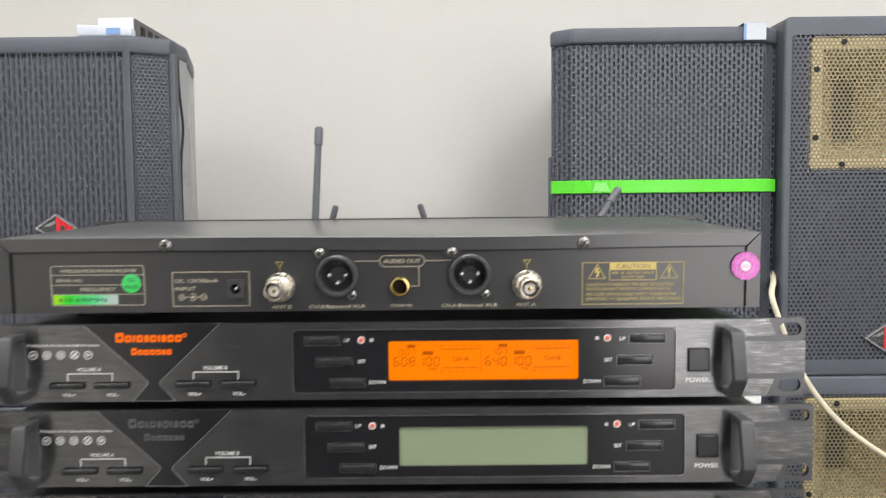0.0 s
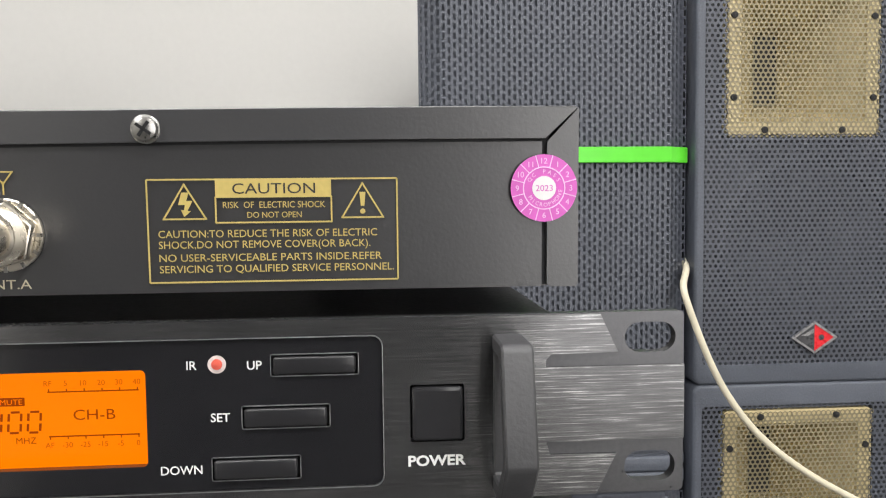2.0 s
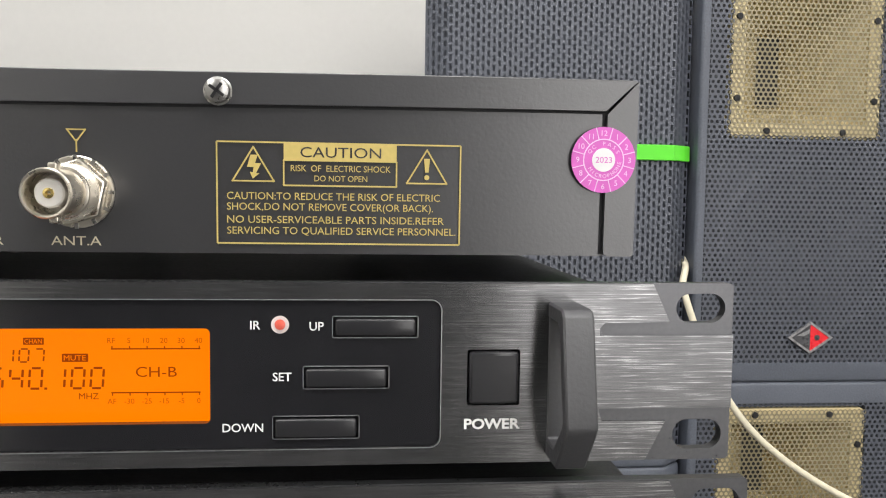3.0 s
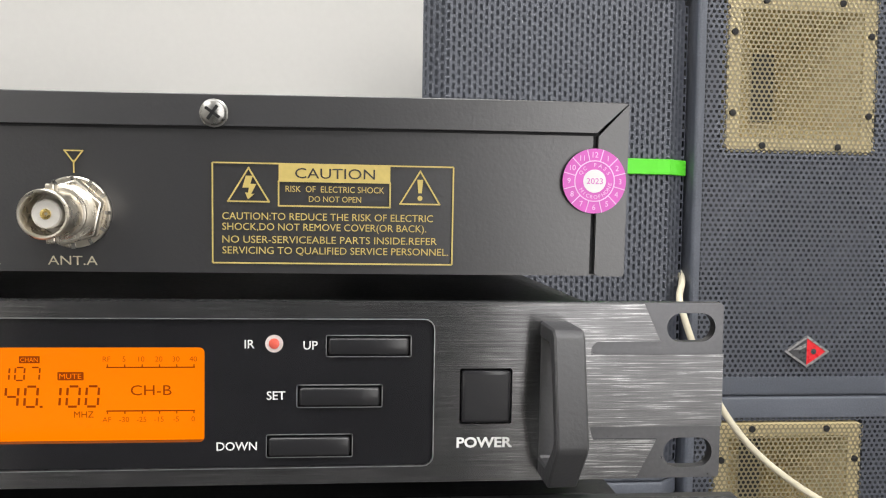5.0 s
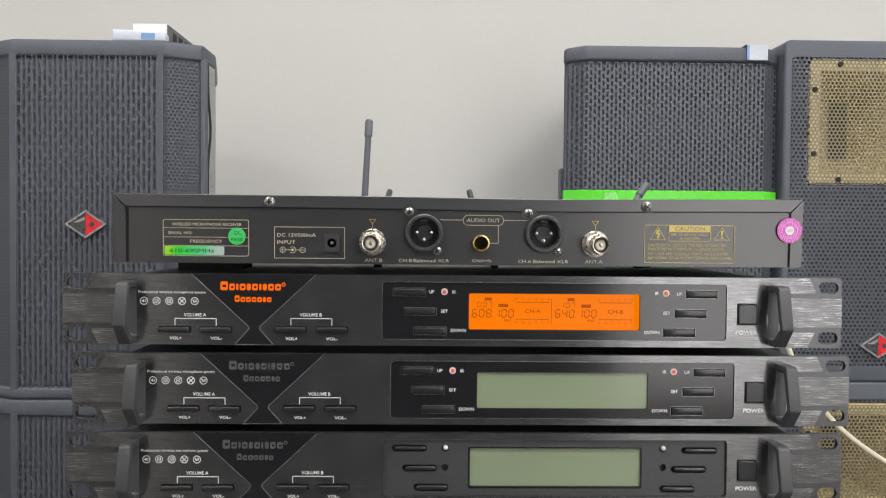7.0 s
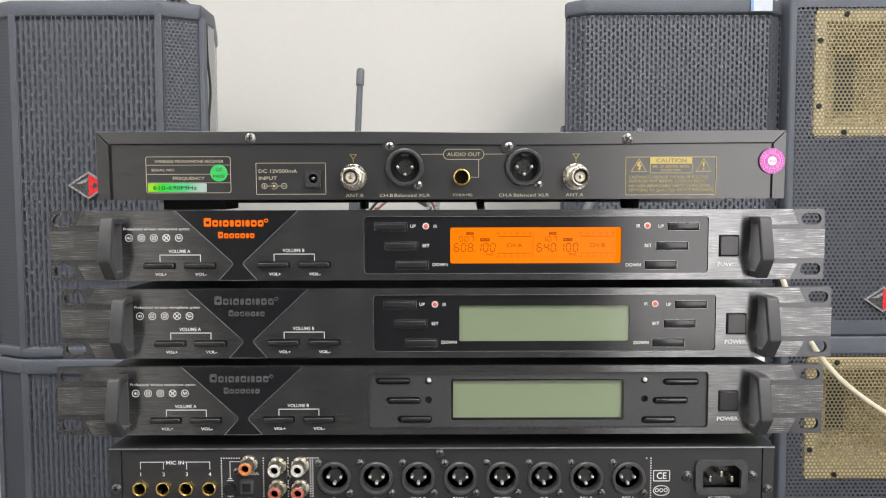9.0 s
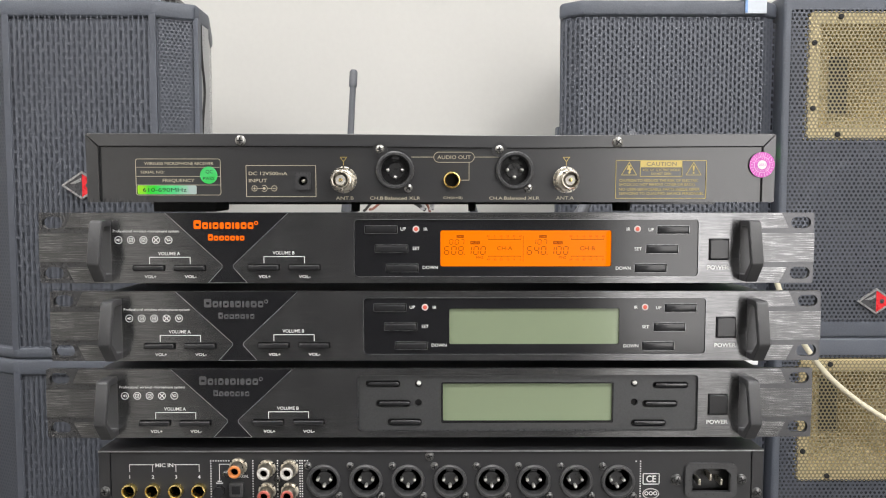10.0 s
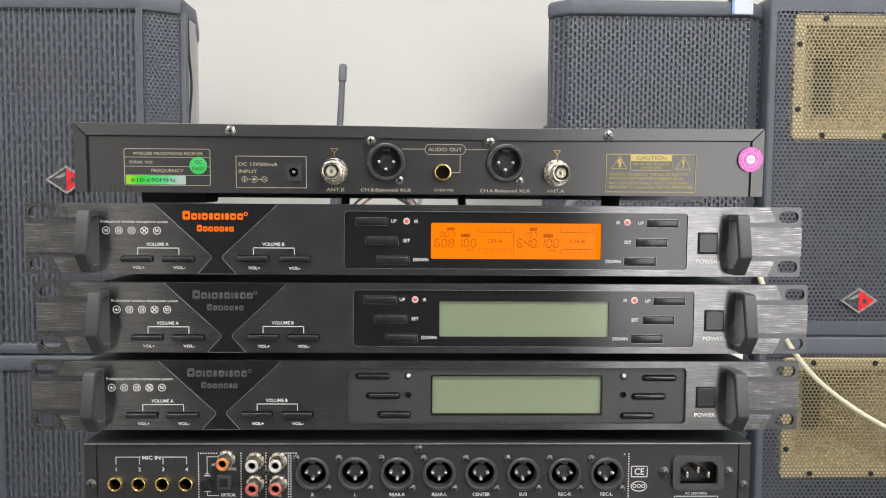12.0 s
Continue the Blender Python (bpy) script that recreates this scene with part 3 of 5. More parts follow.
# ---------------- rack receivers ----------------
def word_bars(parent, x, z, y, width, height, widths, material, name):
    """A maker's word drawn as plain blocks of its size."""
    total = sum(widths) + 0.2 * (len(widths) - 1)
    k = width / total
    cx = x - width / 2
    for i, w in enumerate(widths):
        h = height * (1.0 if i in (0,) else 0.76)
        bm = plated(rounded(cx, cx + w * k, z - height / 2, z - height / 2 + h, height * 0.16, 3),
                    [rounded(cx + w * k * 0.28, cx + w * k * 0.76, z - height / 2 + h * 0.34, z - height / 2 + h * 0.62, height * 0.05, 2)] if w > 0.7 else [],
                    y - 0.0002, y)
        part(name, bm, material, parent)
        cx += (w + 0.2) * k


def key(parent, x0, x1, z0, z1, y, proud=0.0022, name="button"):
    """A long bar button in its recess."""
    s = part(name, boxed(x0 + 0.0006, x1 - 0.0006, y - proud, y + 0.0005, z0 + 0.0005, z1 - 0.0005, bevel=0.0007, seg=3), button_black, parent, angle=50)
    return s


def handle(parent, x):
    """A moulded carrying handle: a tapered loop standing out from the panel."""
    w = 0.0036
    outer = [(0.0, 0.0394), (-0.0115, 0.0394), (-0.0131, 0.0380), (-0.0177, 0.0138), (-0.0168, 0.0120), (-0.0095, 0.0018), (0.0, 0.0018)]
    inner = [(-0.0010, 0.0356), (-0.0085, 0.0356), (-0.0100, 0.0343), (-0.0143, 0.0145), (-0.0135, 0.0130), (-0.0072, 0.0060), (-0.0010, 0.0060)]
    bm = prism_yz([(y * 1.14, z) for y, z in outer], [(y * 1.14, z) for y, z in inner], x - w, x + w)
    edges = [e for e in bm.edges if e.is_manifold and e.calc_face_angle(0) > 0.5]
    bmesh.ops.bevel(bm, geom=edges, offset=0.0005, segments=1, affect="EDGES", profile=0.5)
    return part("handle", bm, handle_black, parent, "black moulded loop handle")


def receiver(x, z, label, lit, bare, depth=0.22):
    """A one-unit wireless receiver. lit: its display is on; bare: it has no film over its control window."""
    t = thing("wireless_receiver", pose(x, 0.42, z), label, "audio receiver", "stacked receivers")
    W, H, F = 0.2413, 0.044, -0.0008
    slots = []
    for sx in (-1, 1):
        for z0, z1 in ((0.0342, 0.0414), (0.0026, 0.0101)):
            a, b = sorted((sx * 0.2268, sx * 0.2393))
            slots.append(rounded(a, b, z0, z1, 0.0036))
    win_holes = []
    if bare:
        win_holes = [rounded(*mm(7.0, 116.0), *mm(9.0, 35.0), 0.001)]
        bars = [((-41.0, -18.8), (32.0, 36.2)), ((-34.3, -12.3), (19.4, 23.8)), ((-27.2, -5.3), (7.2, 11.8)),
                ((140.6, 163.4), (31.0, 35.2)), ((134.2, 156.6), (19.0, 23.4)), ((127.2, 149.4), (6.6, 11.0))]
        win_holes += [rounded(*mm(*a), *mm(*b), 0.0021) for a, b in bars]
        win_holes += [circle(*mm(q, r), 0.0022, 20) for q, r in ((-7.5, 34.0), (-7.5, 22.0), (129.0, 34.2), (129.2, 22.2))]
    else:
        win_holes = [rounded(*mm(8.0, 114.8), *mm(10.4, 32.9), 0.0012)]
        bars = [((-39.2, -18.8), (31.0, 36.0)), ((-32.8, -12.2), (19.0, 24.0)), ((-26.0, -5.6), (7.0, 12.0)),
                ((143.1, 163.3), (30.7, 35.8)), ((136.3, 156.5), (18.5, 23.9)), ((129.2, 149.5), (6.5, 12.0))]
        win_holes += [rounded(*mm(*a), *mm(*b), 0.0004) for a, b in bars]
    window = rounded(*mm(-45.6, 168.9), *mm(4.2, 39.8), 0.0025)
    vols = [((-183.2, -163.2), (7.6, 11.6)), ((-158.0, -137.8), (7.6, 11.6)), ((-112.0, -92.0), (8.0, 12.0)), ((-86.4, -66.6), (8.0, 12.0))]
    vol_holes = [rounded(*mm(*a), *mm(*b), 0.0008) for a, b in vols]
    power = rounded(*mm(175.2, 188.0), *mm(14.3, 27.9), 0.0006)
    # the panel with its slots, and the brushed face on it
    part("front_panel", plated(rounded(-W, W, 0, H, 0.0012), [*slots, window, *vol_holes, power], 0.0, 0.003), ear_black, t, "matt black rack panel with slotted ears")
    face = [(-220.4, 43.8), (-224.8, 34.5), (-208, 34.3), (-206, 32), (-206, 31.2), (-241.2, 31.2), (-241.2, 13.2), (-206, 13.2), (-206, 10.1), (-224.6, 10.0), (-219.6, 0.2),
            (219.6, 0.2), (224.6, 10.0), (208.5, 10.1), (207.5, 13.2), (241.2, 13.2), (241.2, 31.2), (207.5, 31.2), (207.5, 33.0), (208.8, 34.3), (224.9, 34.5), (220.6, 43.8)]
    part("brushed_face", plated(pts(*face), [window, *vol_holes, power], F, 0.0002), brushed, t, "brushed black aluminium face, worn at the ears")
    # chassis behind the panel
    ch = part("chassis", boxed(-0.213, 0.213, 0.0095, depth, 0.0012, H - 0.0024, bevel=0.0008), case_coat, t, "black steel case")
    part("front_collar", plated([(-0.213, 0.0012), (0.213, 0.0012), (0.213, H - 0.0024), (-0.213, H - 0.0024)],
                                [[(-0.211, 0.003), (0.211, 0.003), (0.211, H - 0.004), (-0.211, H - 0.004)]], 0.003, 0.0094), powder, t)
    for fx in (-0.18, 0.18):
        for fy in (0.03, depth - 0.03):
            part("foot", turned([(0.007, -0.0035), (0.0078, 0.0014)], fx, fy, 20), rubber, ch)
    for ob in ch.children:
        for v in ob.data.vertices:
            v.co = (v.co.x, v.co.z, v.co.y)
    for hx in (-0.1998, 0.1983):
        handle(t, hx)
    # hourglass inlay with bare edges
    glass = pts((-162.6, 43.7), (-127.8, 11.6), (-127.8, 9.8), (-136.4, 0.4), (-112.4, 0.4), (-120.8, 9.8), (-120.8, 11.6), (-86.6, 43.7))
    inlay = part("inlay", plated(glass, [], F - 0.0002, F + 0.0001), film, t, "gloss black hourglass inlay")
    bm = bmesh.new()
    stroke(bm, glass[0:4], 0.0004, F - 0.0002)
    stroke(bm, glass[3:5], 0.0003, F - 0.0002)
    stroke(bm, glass[4:8], 0.0004, F - 0.0002)
    part("edge_line", bm, edge_line, inlay)
    ink = orange_logo if lit else dim_ink
    word_bars(inlay, *mm(-126.5, 36.6), F - 0.0002, 37.0 * MM, 5.4 * MM, (1.1, 0.85, 0.32, 0.85, 0.6, 0.85, 0.32, 0.6, 0.85, 0.85), ink, "brand_block")
    part("brand_block", plated(circle(*mm(-106.3, 37.6), 0.0013, 16), [circle(*mm(-106.3, 37.6), 0.0007, 12)], F - 0.0004, F - 0.0002), ink, inlay)
    word_bars(inlay, *mm(-125.0, 28.7), F - 0.0002, 22.5 * MM, 4.0 * MM, (0.95, 0.9, 0.9, 0.9, 0.9, 0.6, 0.9), ink, "model_block")
    # print on the left field
    P = F - 0.0001
    lettering("Professional wireless microphone system", *mm(-174.6, 32.3, 1.75), P, white_ink, t, width=41.0 * MM)
    for i in range(5):
        cx, cz = (-191.8 + 7.75 * i) * MM, 27.0 * MM
        icon = part("icon_ring", plated(circle(cx, cz, 0.0024), [circle(cx, cz, 0.0020)], P - 0.0001, P), white_ink, t)
        bm = bmesh.new()
        if i == 0:
            plate(bm, [(cx - 0.0012, cz - 0.0004), (cx - 0.0006, cz - 0.0004), (cx + 0.0002, cz - 0.0011), (cx + 0.0002, cz + 0.0011), (cx - 0.0006, cz + 0.0004), (cx - 0.0012, cz + 0.0004)], [], P - 0.0001, P)
            stroke(bm, [(cx + 0.0008, cz - 0.0007), (cx + 0.0011, cz), (cx + 0.0008, cz + 0.0007)], 0.0003, P)
        elif i in (1, 2):
            stroke(bm, [(cx - 0.001, cz - 0.001), (cx + 0.001, cz - 0.001), (cx + 0.001, cz + 0.001), (cx - 0.001, cz + 0.001), (cx - 0.001, cz - 0.001)], 0.0003, P)
            stroke(bm, [(cx - 0.0004, cz), (cx, cz - 0.0004), (cx + 0.0008, cz + 0.0006)], 0.0003, P)
        elif i == 3:
            for a in (45, 135, 225, 315):
                stroke(bm, [(cx + 0.0006 * math.cos(radians(a)), cz + 0.0006 * math.sin(radians(a))), (cx + 0.0018 * math.cos(radians(a)), cz + 0.0018 * math.sin(radians(a)))], 0.0005, P)
            stroke(bm, [(cx - 0.0005, cz), (cx + 0.0005, cz)], 0.0004, P)
        else:
            stroke(bm, [(cx - 0.001, cz + 0.0008), (cx - 0.0004, cz - 0.0006), (cx + 0.001, cz - 0.0002)], 0.0006, P)
            stroke(bm, [(cx + 0.0002, cz + 0.0008), (cx + 0.001, cz + 0.0006)], 0.0004, P)
        part("icon", bm, white_ink, icon)
    for name, x0, cz in (("VOLUME A", -172.8, 0.0), ("VOLUME B", -101.8, 0.4)):
        lettering(name, *mm(x0 + 12.2, 18.6 + cz, 2.1), P, white_ink, t, width=13.6 * MM, bold=0.012)
        bm = bmesh.new()
        stroke(bm, pts((x0, 12.4 + cz), (x0, 16.3 + cz), (x0 + 25.2, 16.3 + cz), (x0 + 25.2, 12.4 + cz)), 0.45 * MM, P)
        part("bracket_line", bm, white_ink, t)
        lettering("VOL+", *mm(x0 + 0.3, 4.2, 1.8), P, white_ink, t, width=7.4 * MM, bold=0.03)
        lettering("VOL-", *mm(x0 + 25.2, 4.2, 1.8), P, white_ink, t, width=7.4 * MM, bold=0.03)
    for a, b in vols:
        key(t, *mm(*a), *mm(*b), F, 0.003, "volume_button")
    part("button_well", boxed(-0.187, -0.062, 0.0005, 0.0028, 0.0065, 0.0135), hole_black, t)
    # power switch
    part("power_button", boxed(*mm(175.6, 187.6), F - 0.0012, 0.002, *mm(14.8, 27.4), bevel=0.0008), button_black, t)
    part("power_well", boxed(*mm(174.5, 188.7), 0.0021, 0.0029, *mm(13.6, 28.6)), hole_black, t)
    lettering("POWER", *mm(181.4, 9.8, 2.5), P, white_ink, t, width=13.6 * MM, bold=0.03)
    # control window
    if bare:
        wp = part("control_plate", plated(rounded(*mm(-45.5, 168.8), *mm(4.3, 39.7), 0.0025), win_holes, 0.0008, 0.0026), matt_black, t, "sunk black control plate")
        part("display_rim", plated(rounded(*mm(7.0, 116.0), *mm(9.0, 35.0), 0.001), [rounded(*mm(8.0, 115.2), *mm(10.2, 34.2), 0.0006)], 0.0006, 0.0028), film, wp)
        disp = part("display", plated(rounded(*mm(7.9, 115.3), *mm(10.1, 34.3), 0.0004), [], 0.0022, 0.003), lcd_green, wp, "unlit pale green display glass")
        for a, b in bars:
            part("push_bar", boxed(*mm(a[0] + 2.0, a[1] - 0.5), -0.0006, 0.0028, *mm(b[0] + 0.9, b[1] - 0.9), bevel=0.0011, seg=3), button_black, wp, angle=50)
        for q in (-7.5, 129.0):
            part("led", turned([(0.0015, 0.003), (0.0015, 0.0005), (0.001, -0.0006), (0.0003, -0.001)], q * MM + 0.0004, 0.0344, 16), led_clear, wp)
    else:
        wp = part("control_film", plated(rounded(*mm(-45.5, 168.8), *mm(4.3, 39.7), 0.0025), win_holes, 0.0, 0.0022), film, t, "gloss black film over the controls")
        disp = part("display", plated(rounded(*(mm(2, 121) if lit else mm(7.9, 114.9)), *(mm(4.5, 39.5) if lit else mm(10.3, 33.0)), 0.001), [], *((0.0062, 0.0072) if lit else (0.0012, 0.0022))), orange_lit if lit else lcd_green, wp,
                    "backlit orange display" if lit else "unlit pale green display glass")
        if lit:
            display(disp, 0.0061)
        for a, b in bars:
            key(wp, *mm(*a), *mm(*b), -0.0002, 0.0012, "push_bar")
            part("bar_rim", outline(rounded(*mm(*a), *mm(*b), 0.0004, 2), 0.00022, -0.0001), edge_line, wp)
        for q, name, tx in ((-7.2, "IR", -1.2), (130.9, "IR", 125.2)):
            ring = part("ir_ring", plated(circle(*mm(q, 33.8), 0.0021), [], -0.0001, 0.001), led_ring, wp)
            part("ir_window", turned([(0.0013, 0.0), (0.0012, -0.0004), (0.0003, -0.0006)], q * MM, 0.0338, 16), led_red, ring)
            lettering(name, *mm(tx, 33.7, 2.1), -0.0001, white_ink, wp, bold=0.012)
        for name, q, zz in (("UP", -15.2, 33.8), ("SET", -7.2, 21.7), ("DOWN", 1.6, 9.8), ("UP", 139.4, 33.4), ("SET", 131.4, 21.4), ("DOWN", 122.3, 9.3)):
            lettering(name, *mm(q, zz, 2.1), -0.0001, white_ink, wp, bold=0.012)
    part("window_rim", outline(rounded(*mm(-45.6, 168.9), *mm(4.2, 39.8), 0.0025, 4), 0.00022, F), edge_line if not bare else matt_black, t)
    part("inner_floor", boxed(*mm(-46, 169.5), 0.0084, 0.0090, *mm(3.8, 40.2)), hole_black, t)
    for q in ((-46, 1.5), (121.5, 169.5)):
        part("inner_floor", boxed(*mm(*q), 0.0030, 0.0034, *mm(3.8, 40.2)), hole_black, t)
    return t


receiver(-0.053, 0.777, "black rack wireless receiver with a lit orange display", True, False)
receiver(-0.0475, 0.728, "black rack wireless receiver with an unlit green display", False, False)
receiver(-0.0515, 0.679, "black rack wireless receiver with an unlit display and no window film", False, True)

# ---------------- the receiver that shows its back ----------------
def screw_tab(parent, x, z, y):
    part("screw_tab", plated(circle(x, z, 0.0046, 24), [], y - 0.0004, y + 0.0002), powder, parent)


def turned_receiver():
    t = thing("wireless_receiver", pose(-0.0505, 0.42, 0.8275, 1.7), "black wireless receiver, connector side out, on the stack", "audio receiver", "stacked receivers")
    W, H, D = 0.2126, 0.0422, 0.177
    xlr = ((-22.6, 19.6), (51.6, 19.6))
    holes = [circle(*mm(a, b), 0.0113, 36) for a, b in xlr] + [circle(*mm(12.6, 13.6), 0.005, 24), rounded(*mm(-84.2, -74.8), *mm(7.8, 18.2), 0.0004)]
    part("back_panel", plated(rounded(-W + 0.009, W - 0.0084, 0.0, 0.0342, 0.0005), holes, 0.0003, 0.0012), powder, t, "black connector panel with gold print")
    def sag(q):
        return -0.0011 * math.exp(-((q - 0.055) / 0.085) ** 2)

    steps = [-W + 2 * W * i / 40 for i in range(41)]
    bm = boxed(-W, W, 0.0004, D, H - 0.0010, H, bevel=0.0006, seg=3)
    for q in steps[1:-1]:
        bmesh.ops.bisect_plane(bm, geom=[*bm.verts, *bm.edges, *bm.faces], plane_co=(q, 0, 0), plane_no=(1, 0, 0))
    for v in bm.verts:
        v.co.z += sag(v.co.x) * (1 - v.co.y / D)
    lid = part("lid", bm, powder, t, "black folded sheet-steel lid")
    low = [(-W + 0.0078 + (2 * W - 0.0156) * i / 40) for i in range(41)]
    fl = part("lid_flange", plated([(q, H - 0.0003 + sag(q)) for q in steps] + [(q, 0.0347 + sag(q)) for q in reversed(low)], [], -0.0008, 0.0004), powder, lid)
    for v in fl.data.vertices:
        v.co.y += 0.0009 * (v.co.z - sag(v.co.x) - 0.0347) / (H - 0.0347)
    for s in (-1, 1):
        a, b = (s * W, s * (W - 0.0074))
        part("side_flange", plated([(a, H - 0.0006), (b, 0.0338), (b, 0.0006), (b + s * 0.001, 0.0), (a - s * 0.0004, 0.0), (a, 0.0006)], [], -0.0008, 0.0004), powder, lid)
        part("side_wall", boxed(min(a, a - s * 0.001), max(a, a - s * 0.001), 0.0004, D, 0.0, H - 0.001), powder, lid)
    for s in (-1, 1):
        part("seam", boxed(s * (W - 0.008) - 0.0012, s * (W - 0.008) + 0.0012, 0.0004, 0.0011, 0.0004, 0.036), hole_black, t)
    part("seam", plated([(q, 0.0350 + sag(q)) for q in low] + [(q, 0.0340 + sag(q)) for q in reversed(low)], [], 0.0002, 0.0011), hole_black, t)
    part("bottom_plate", boxed(-W + 0.001, W - 0.001, 0.0012, D, 0.0, 0.001), powder, t)
    part("inside", boxed(-W + 0.002, W - 0.002, 0.013, D - 0.001, 0.002, H - 0.002), hole_black, t)
    slots = [rounded(*sorted((s * 0.2268, s * 0.2393)), z0, z1, 0.0036) for s in (-1, 1) for z0, z1 in ((0.0332, 0.0404), (0.0016, 0.0091))]
    # lower edge drawn 7 mm too deep, standing in for shade in the gap
    part("front_panel", plated(rounded(-0.2413, 0.2413, -0.007, 0.043, 0.0012), slots, D, D + 0.003), matt_black, t, "rack panel with slotted ears, seen from behind")
    for fx, fr, places in ((-0.057, 0.0034, ((0.09, 0.0091),)), (0.029, 0.0030, ((0.09, 0.0091),)), (0.147, 0.0075, ((0.12, 0.0100),))):
        for fy, fh in places:
            f = part("foot", turned([(fr * 0.9, -fh), (fr, 0.0)], fx, fy, 20), rubber, t)
            for v in f.data.vertices:
                v.co = (v.co.x, v.co.z, v.co.y)
    part("foot_block", boxed(-0.184, -0.142, 0.03, 0.06, -0.0072, 0.0, bevel=0.001), rubber, t)
    Y = 0.0
    P = -0.0001
    for sx, sz in ((-117.4, 37.8), (114.8, 36.9)):
        screw(t, *mm(sx, sz), -0.0008, 0.0029, steel, 30 + sx)
    for (a, b), (s1, s2) in zip(xlr, (((-31.7, 32.6), (-14.4, 8.6)), ((41.8, 32.4), (60.2, 8.4)))):
        xlr_socket(t, *mm(a, b), Y, out=0.003)
        screw_tab(t, *mm(*s1), Y - 0.0006)
        screw(t, *mm(*s1), Y - 0.0010, 0.0024, steel, 10)
        screw(t, *mm(*s2), Y - 0.0002, 0.0024, steel, 40)
    jack_socket(t, *mm(12.6, 13.6), Y)
    for bx in (-54.4, 83.4):
        bnc_socket(t, *mm(bx, 13.7), Y)
        bm = bmesh.new()
        stroke(bm, pts((bx - 2.0, 27.7), (bx + 2.0, 27.7), (bx, 25.0), (bx - 2.0, 27.7)), 0.0003, P)
        stroke(bm, pts((bx, 25.4), (bx, 22.8)), 0.0003, P)
        part("antenna_sign", bm, gold_ink, t)
    # power inlet
    dc = part("power_inlet", plated(rounded(*mm(-84.2, -74.8), *mm(7.8, 18.2), 0.0004), [circle(*mm(-79.4, 13.0), 0.0029, 24)], -0.0012, 0.003), connector_black, t)
    part("inlet_floor", boxed(*mm(-84, -75), 0.007, 0.008, *mm(8, 18)), hole_black, dc)
    part("inlet_pin", turned([(0.0010, 0.0068), (0.0010, -0.0004), (0.0005, -0.0008)], -0.0794, 0.0130, 12), nickel, dc)
    bm = outline(rounded(*mm(-114.6, -71.6), *mm(3.4, 22.6), 0.0002, 1), 0.0003, P)
    part("print_frame", bm, pale_ink, t)
    lettering("DC 12V500mA", *mm(-113.0, 17.7, 2.2), P, pale_ink, t, width=23.8 * MM, align="LEFT")
    lettering("INPUT", *mm(-113.0, 13.3, 2.2), P, pale_ink, t, align="LEFT", width=11.2 * MM)
    bm = bmesh.new()
    for cx, mark in ((-109.6, "+"), (-97.4, "-")):
        plate(bm, circle(*mm(cx, 8.5), 0.0018), [circle(*mm(cx, 8.5), 0.0015)], P - 0.0001, P)
        stroke(bm, pts((cx - 0.9, 8.5), (cx + 0.9, 8.5)), 0.0003, P)
        if mark == "+":
            stroke(bm, pts((cx, 7.6), (cx, 9.4)), 0.0003, P)
    plate(bm, circle(*mm(-103.6, 8.5), 0.0008), [], P - 0.0001, P)
    stroke(bm, pts((-107.7, 8.5), (-103.6, 8.5)), 0.0003, P)
    stroke(bm, pts((-101.2, 8.5), (-99.3, 8.5)), 0.0003, P)
    arc = [(-103.6 + 1.9 * math.cos(radians(a)), 8.5 + 1.9 * math.sin(radians(a))) for a in range(-130, 131, 20)]
    stroke(bm, pts(*arc), 0.0003, P)
    part("polarity_sign", bm, pale_ink, t)
    # type label
    part("print_frame", outline(rounded(*mm(-182.6, -130.4), *mm(4.4, 26.6), 0.0014, 4), 0.0003, P), pale_ink, t)
    for q in (21.5, 15.9, 10.6):
        part("print_rule", stroke(bmesh.new(), pts((-182.6, q), (-130.4, q)), 0.00025, P), pale_ink, t)
    lettering("WIRELESS MICROPHONE RECEIVER", *mm(-156.0, 23.8, 1.8), P, pale_ink, t, width=42.6 * MM)
    lettering("SERIAL NO:", *mm(-179.6, 18.5, 1.7), P, pale_ink, t, width=14.6 * MM, align="LEFT")
    lettering("FREQUENCY", *mm(-156.4, 13.2, 2.0), P, pale_ink, t, width=19.6 * MM)
    g = part("frequency_sticker", plated(rounded(*mm(-181.8, -145.4), *mm(4.9, 10.3), 0.0008), [], -0.0004, -0.00015), strip_foil, t, "green holographic paper sticker")
    lettering("610-690MHz", *mm(-165.0, 7.6, 2.5), -0.0005, black_ink, g, width=27.0 * MM)
    q = part("inspection_sticker", plated(circle(*mm(-137.6, 16.6), 0.0053, 32), [], -0.0005, -0.00018), green_foil, t, "round green foil inspection sticker")
    lettering("QC", *mm(-137.2, 18.6, 2.2), -0.0006, black_ink, q)
    lettering("PASS", *mm(-137.6, 14.6, 1.9), -0.0006, black_ink, q, width=7.0 * MM)
    # connector names
    lettering("ANT.B", *mm(-53.8, 2.5, 2.2), P, pale_ink, t, width=11.0 * MM)
    lettering("ANT.A", *mm(82.8, 2.6, 2.2), P, pale_ink, t, width=11.0 * MM)
    for letter, cx in (("B", -22.6), ("A", 51.4)):
        lettering("CH." + letter, *mm(cx - 15.6, 2.5, 2.0), P, pale_ink, t, width=8.2 * MM, align="LEFT")
        lettering("Balanced XLR", *mm(cx + 15.6, 2.5, 2.0), P, pale_ink, t, width=22.0 * MM, align="RIGHT")
    lettering("CH(A+B)", *mm(13.2, 2.5, 1.6), P, pale_ink, t, width=12.0 * MM)
    part("print_frame", outline(rounded(*mm(1.4, 26.4), *mm(24.6, 30.8), 0.0031, 6), 0.0003, P), pale_ink, t)
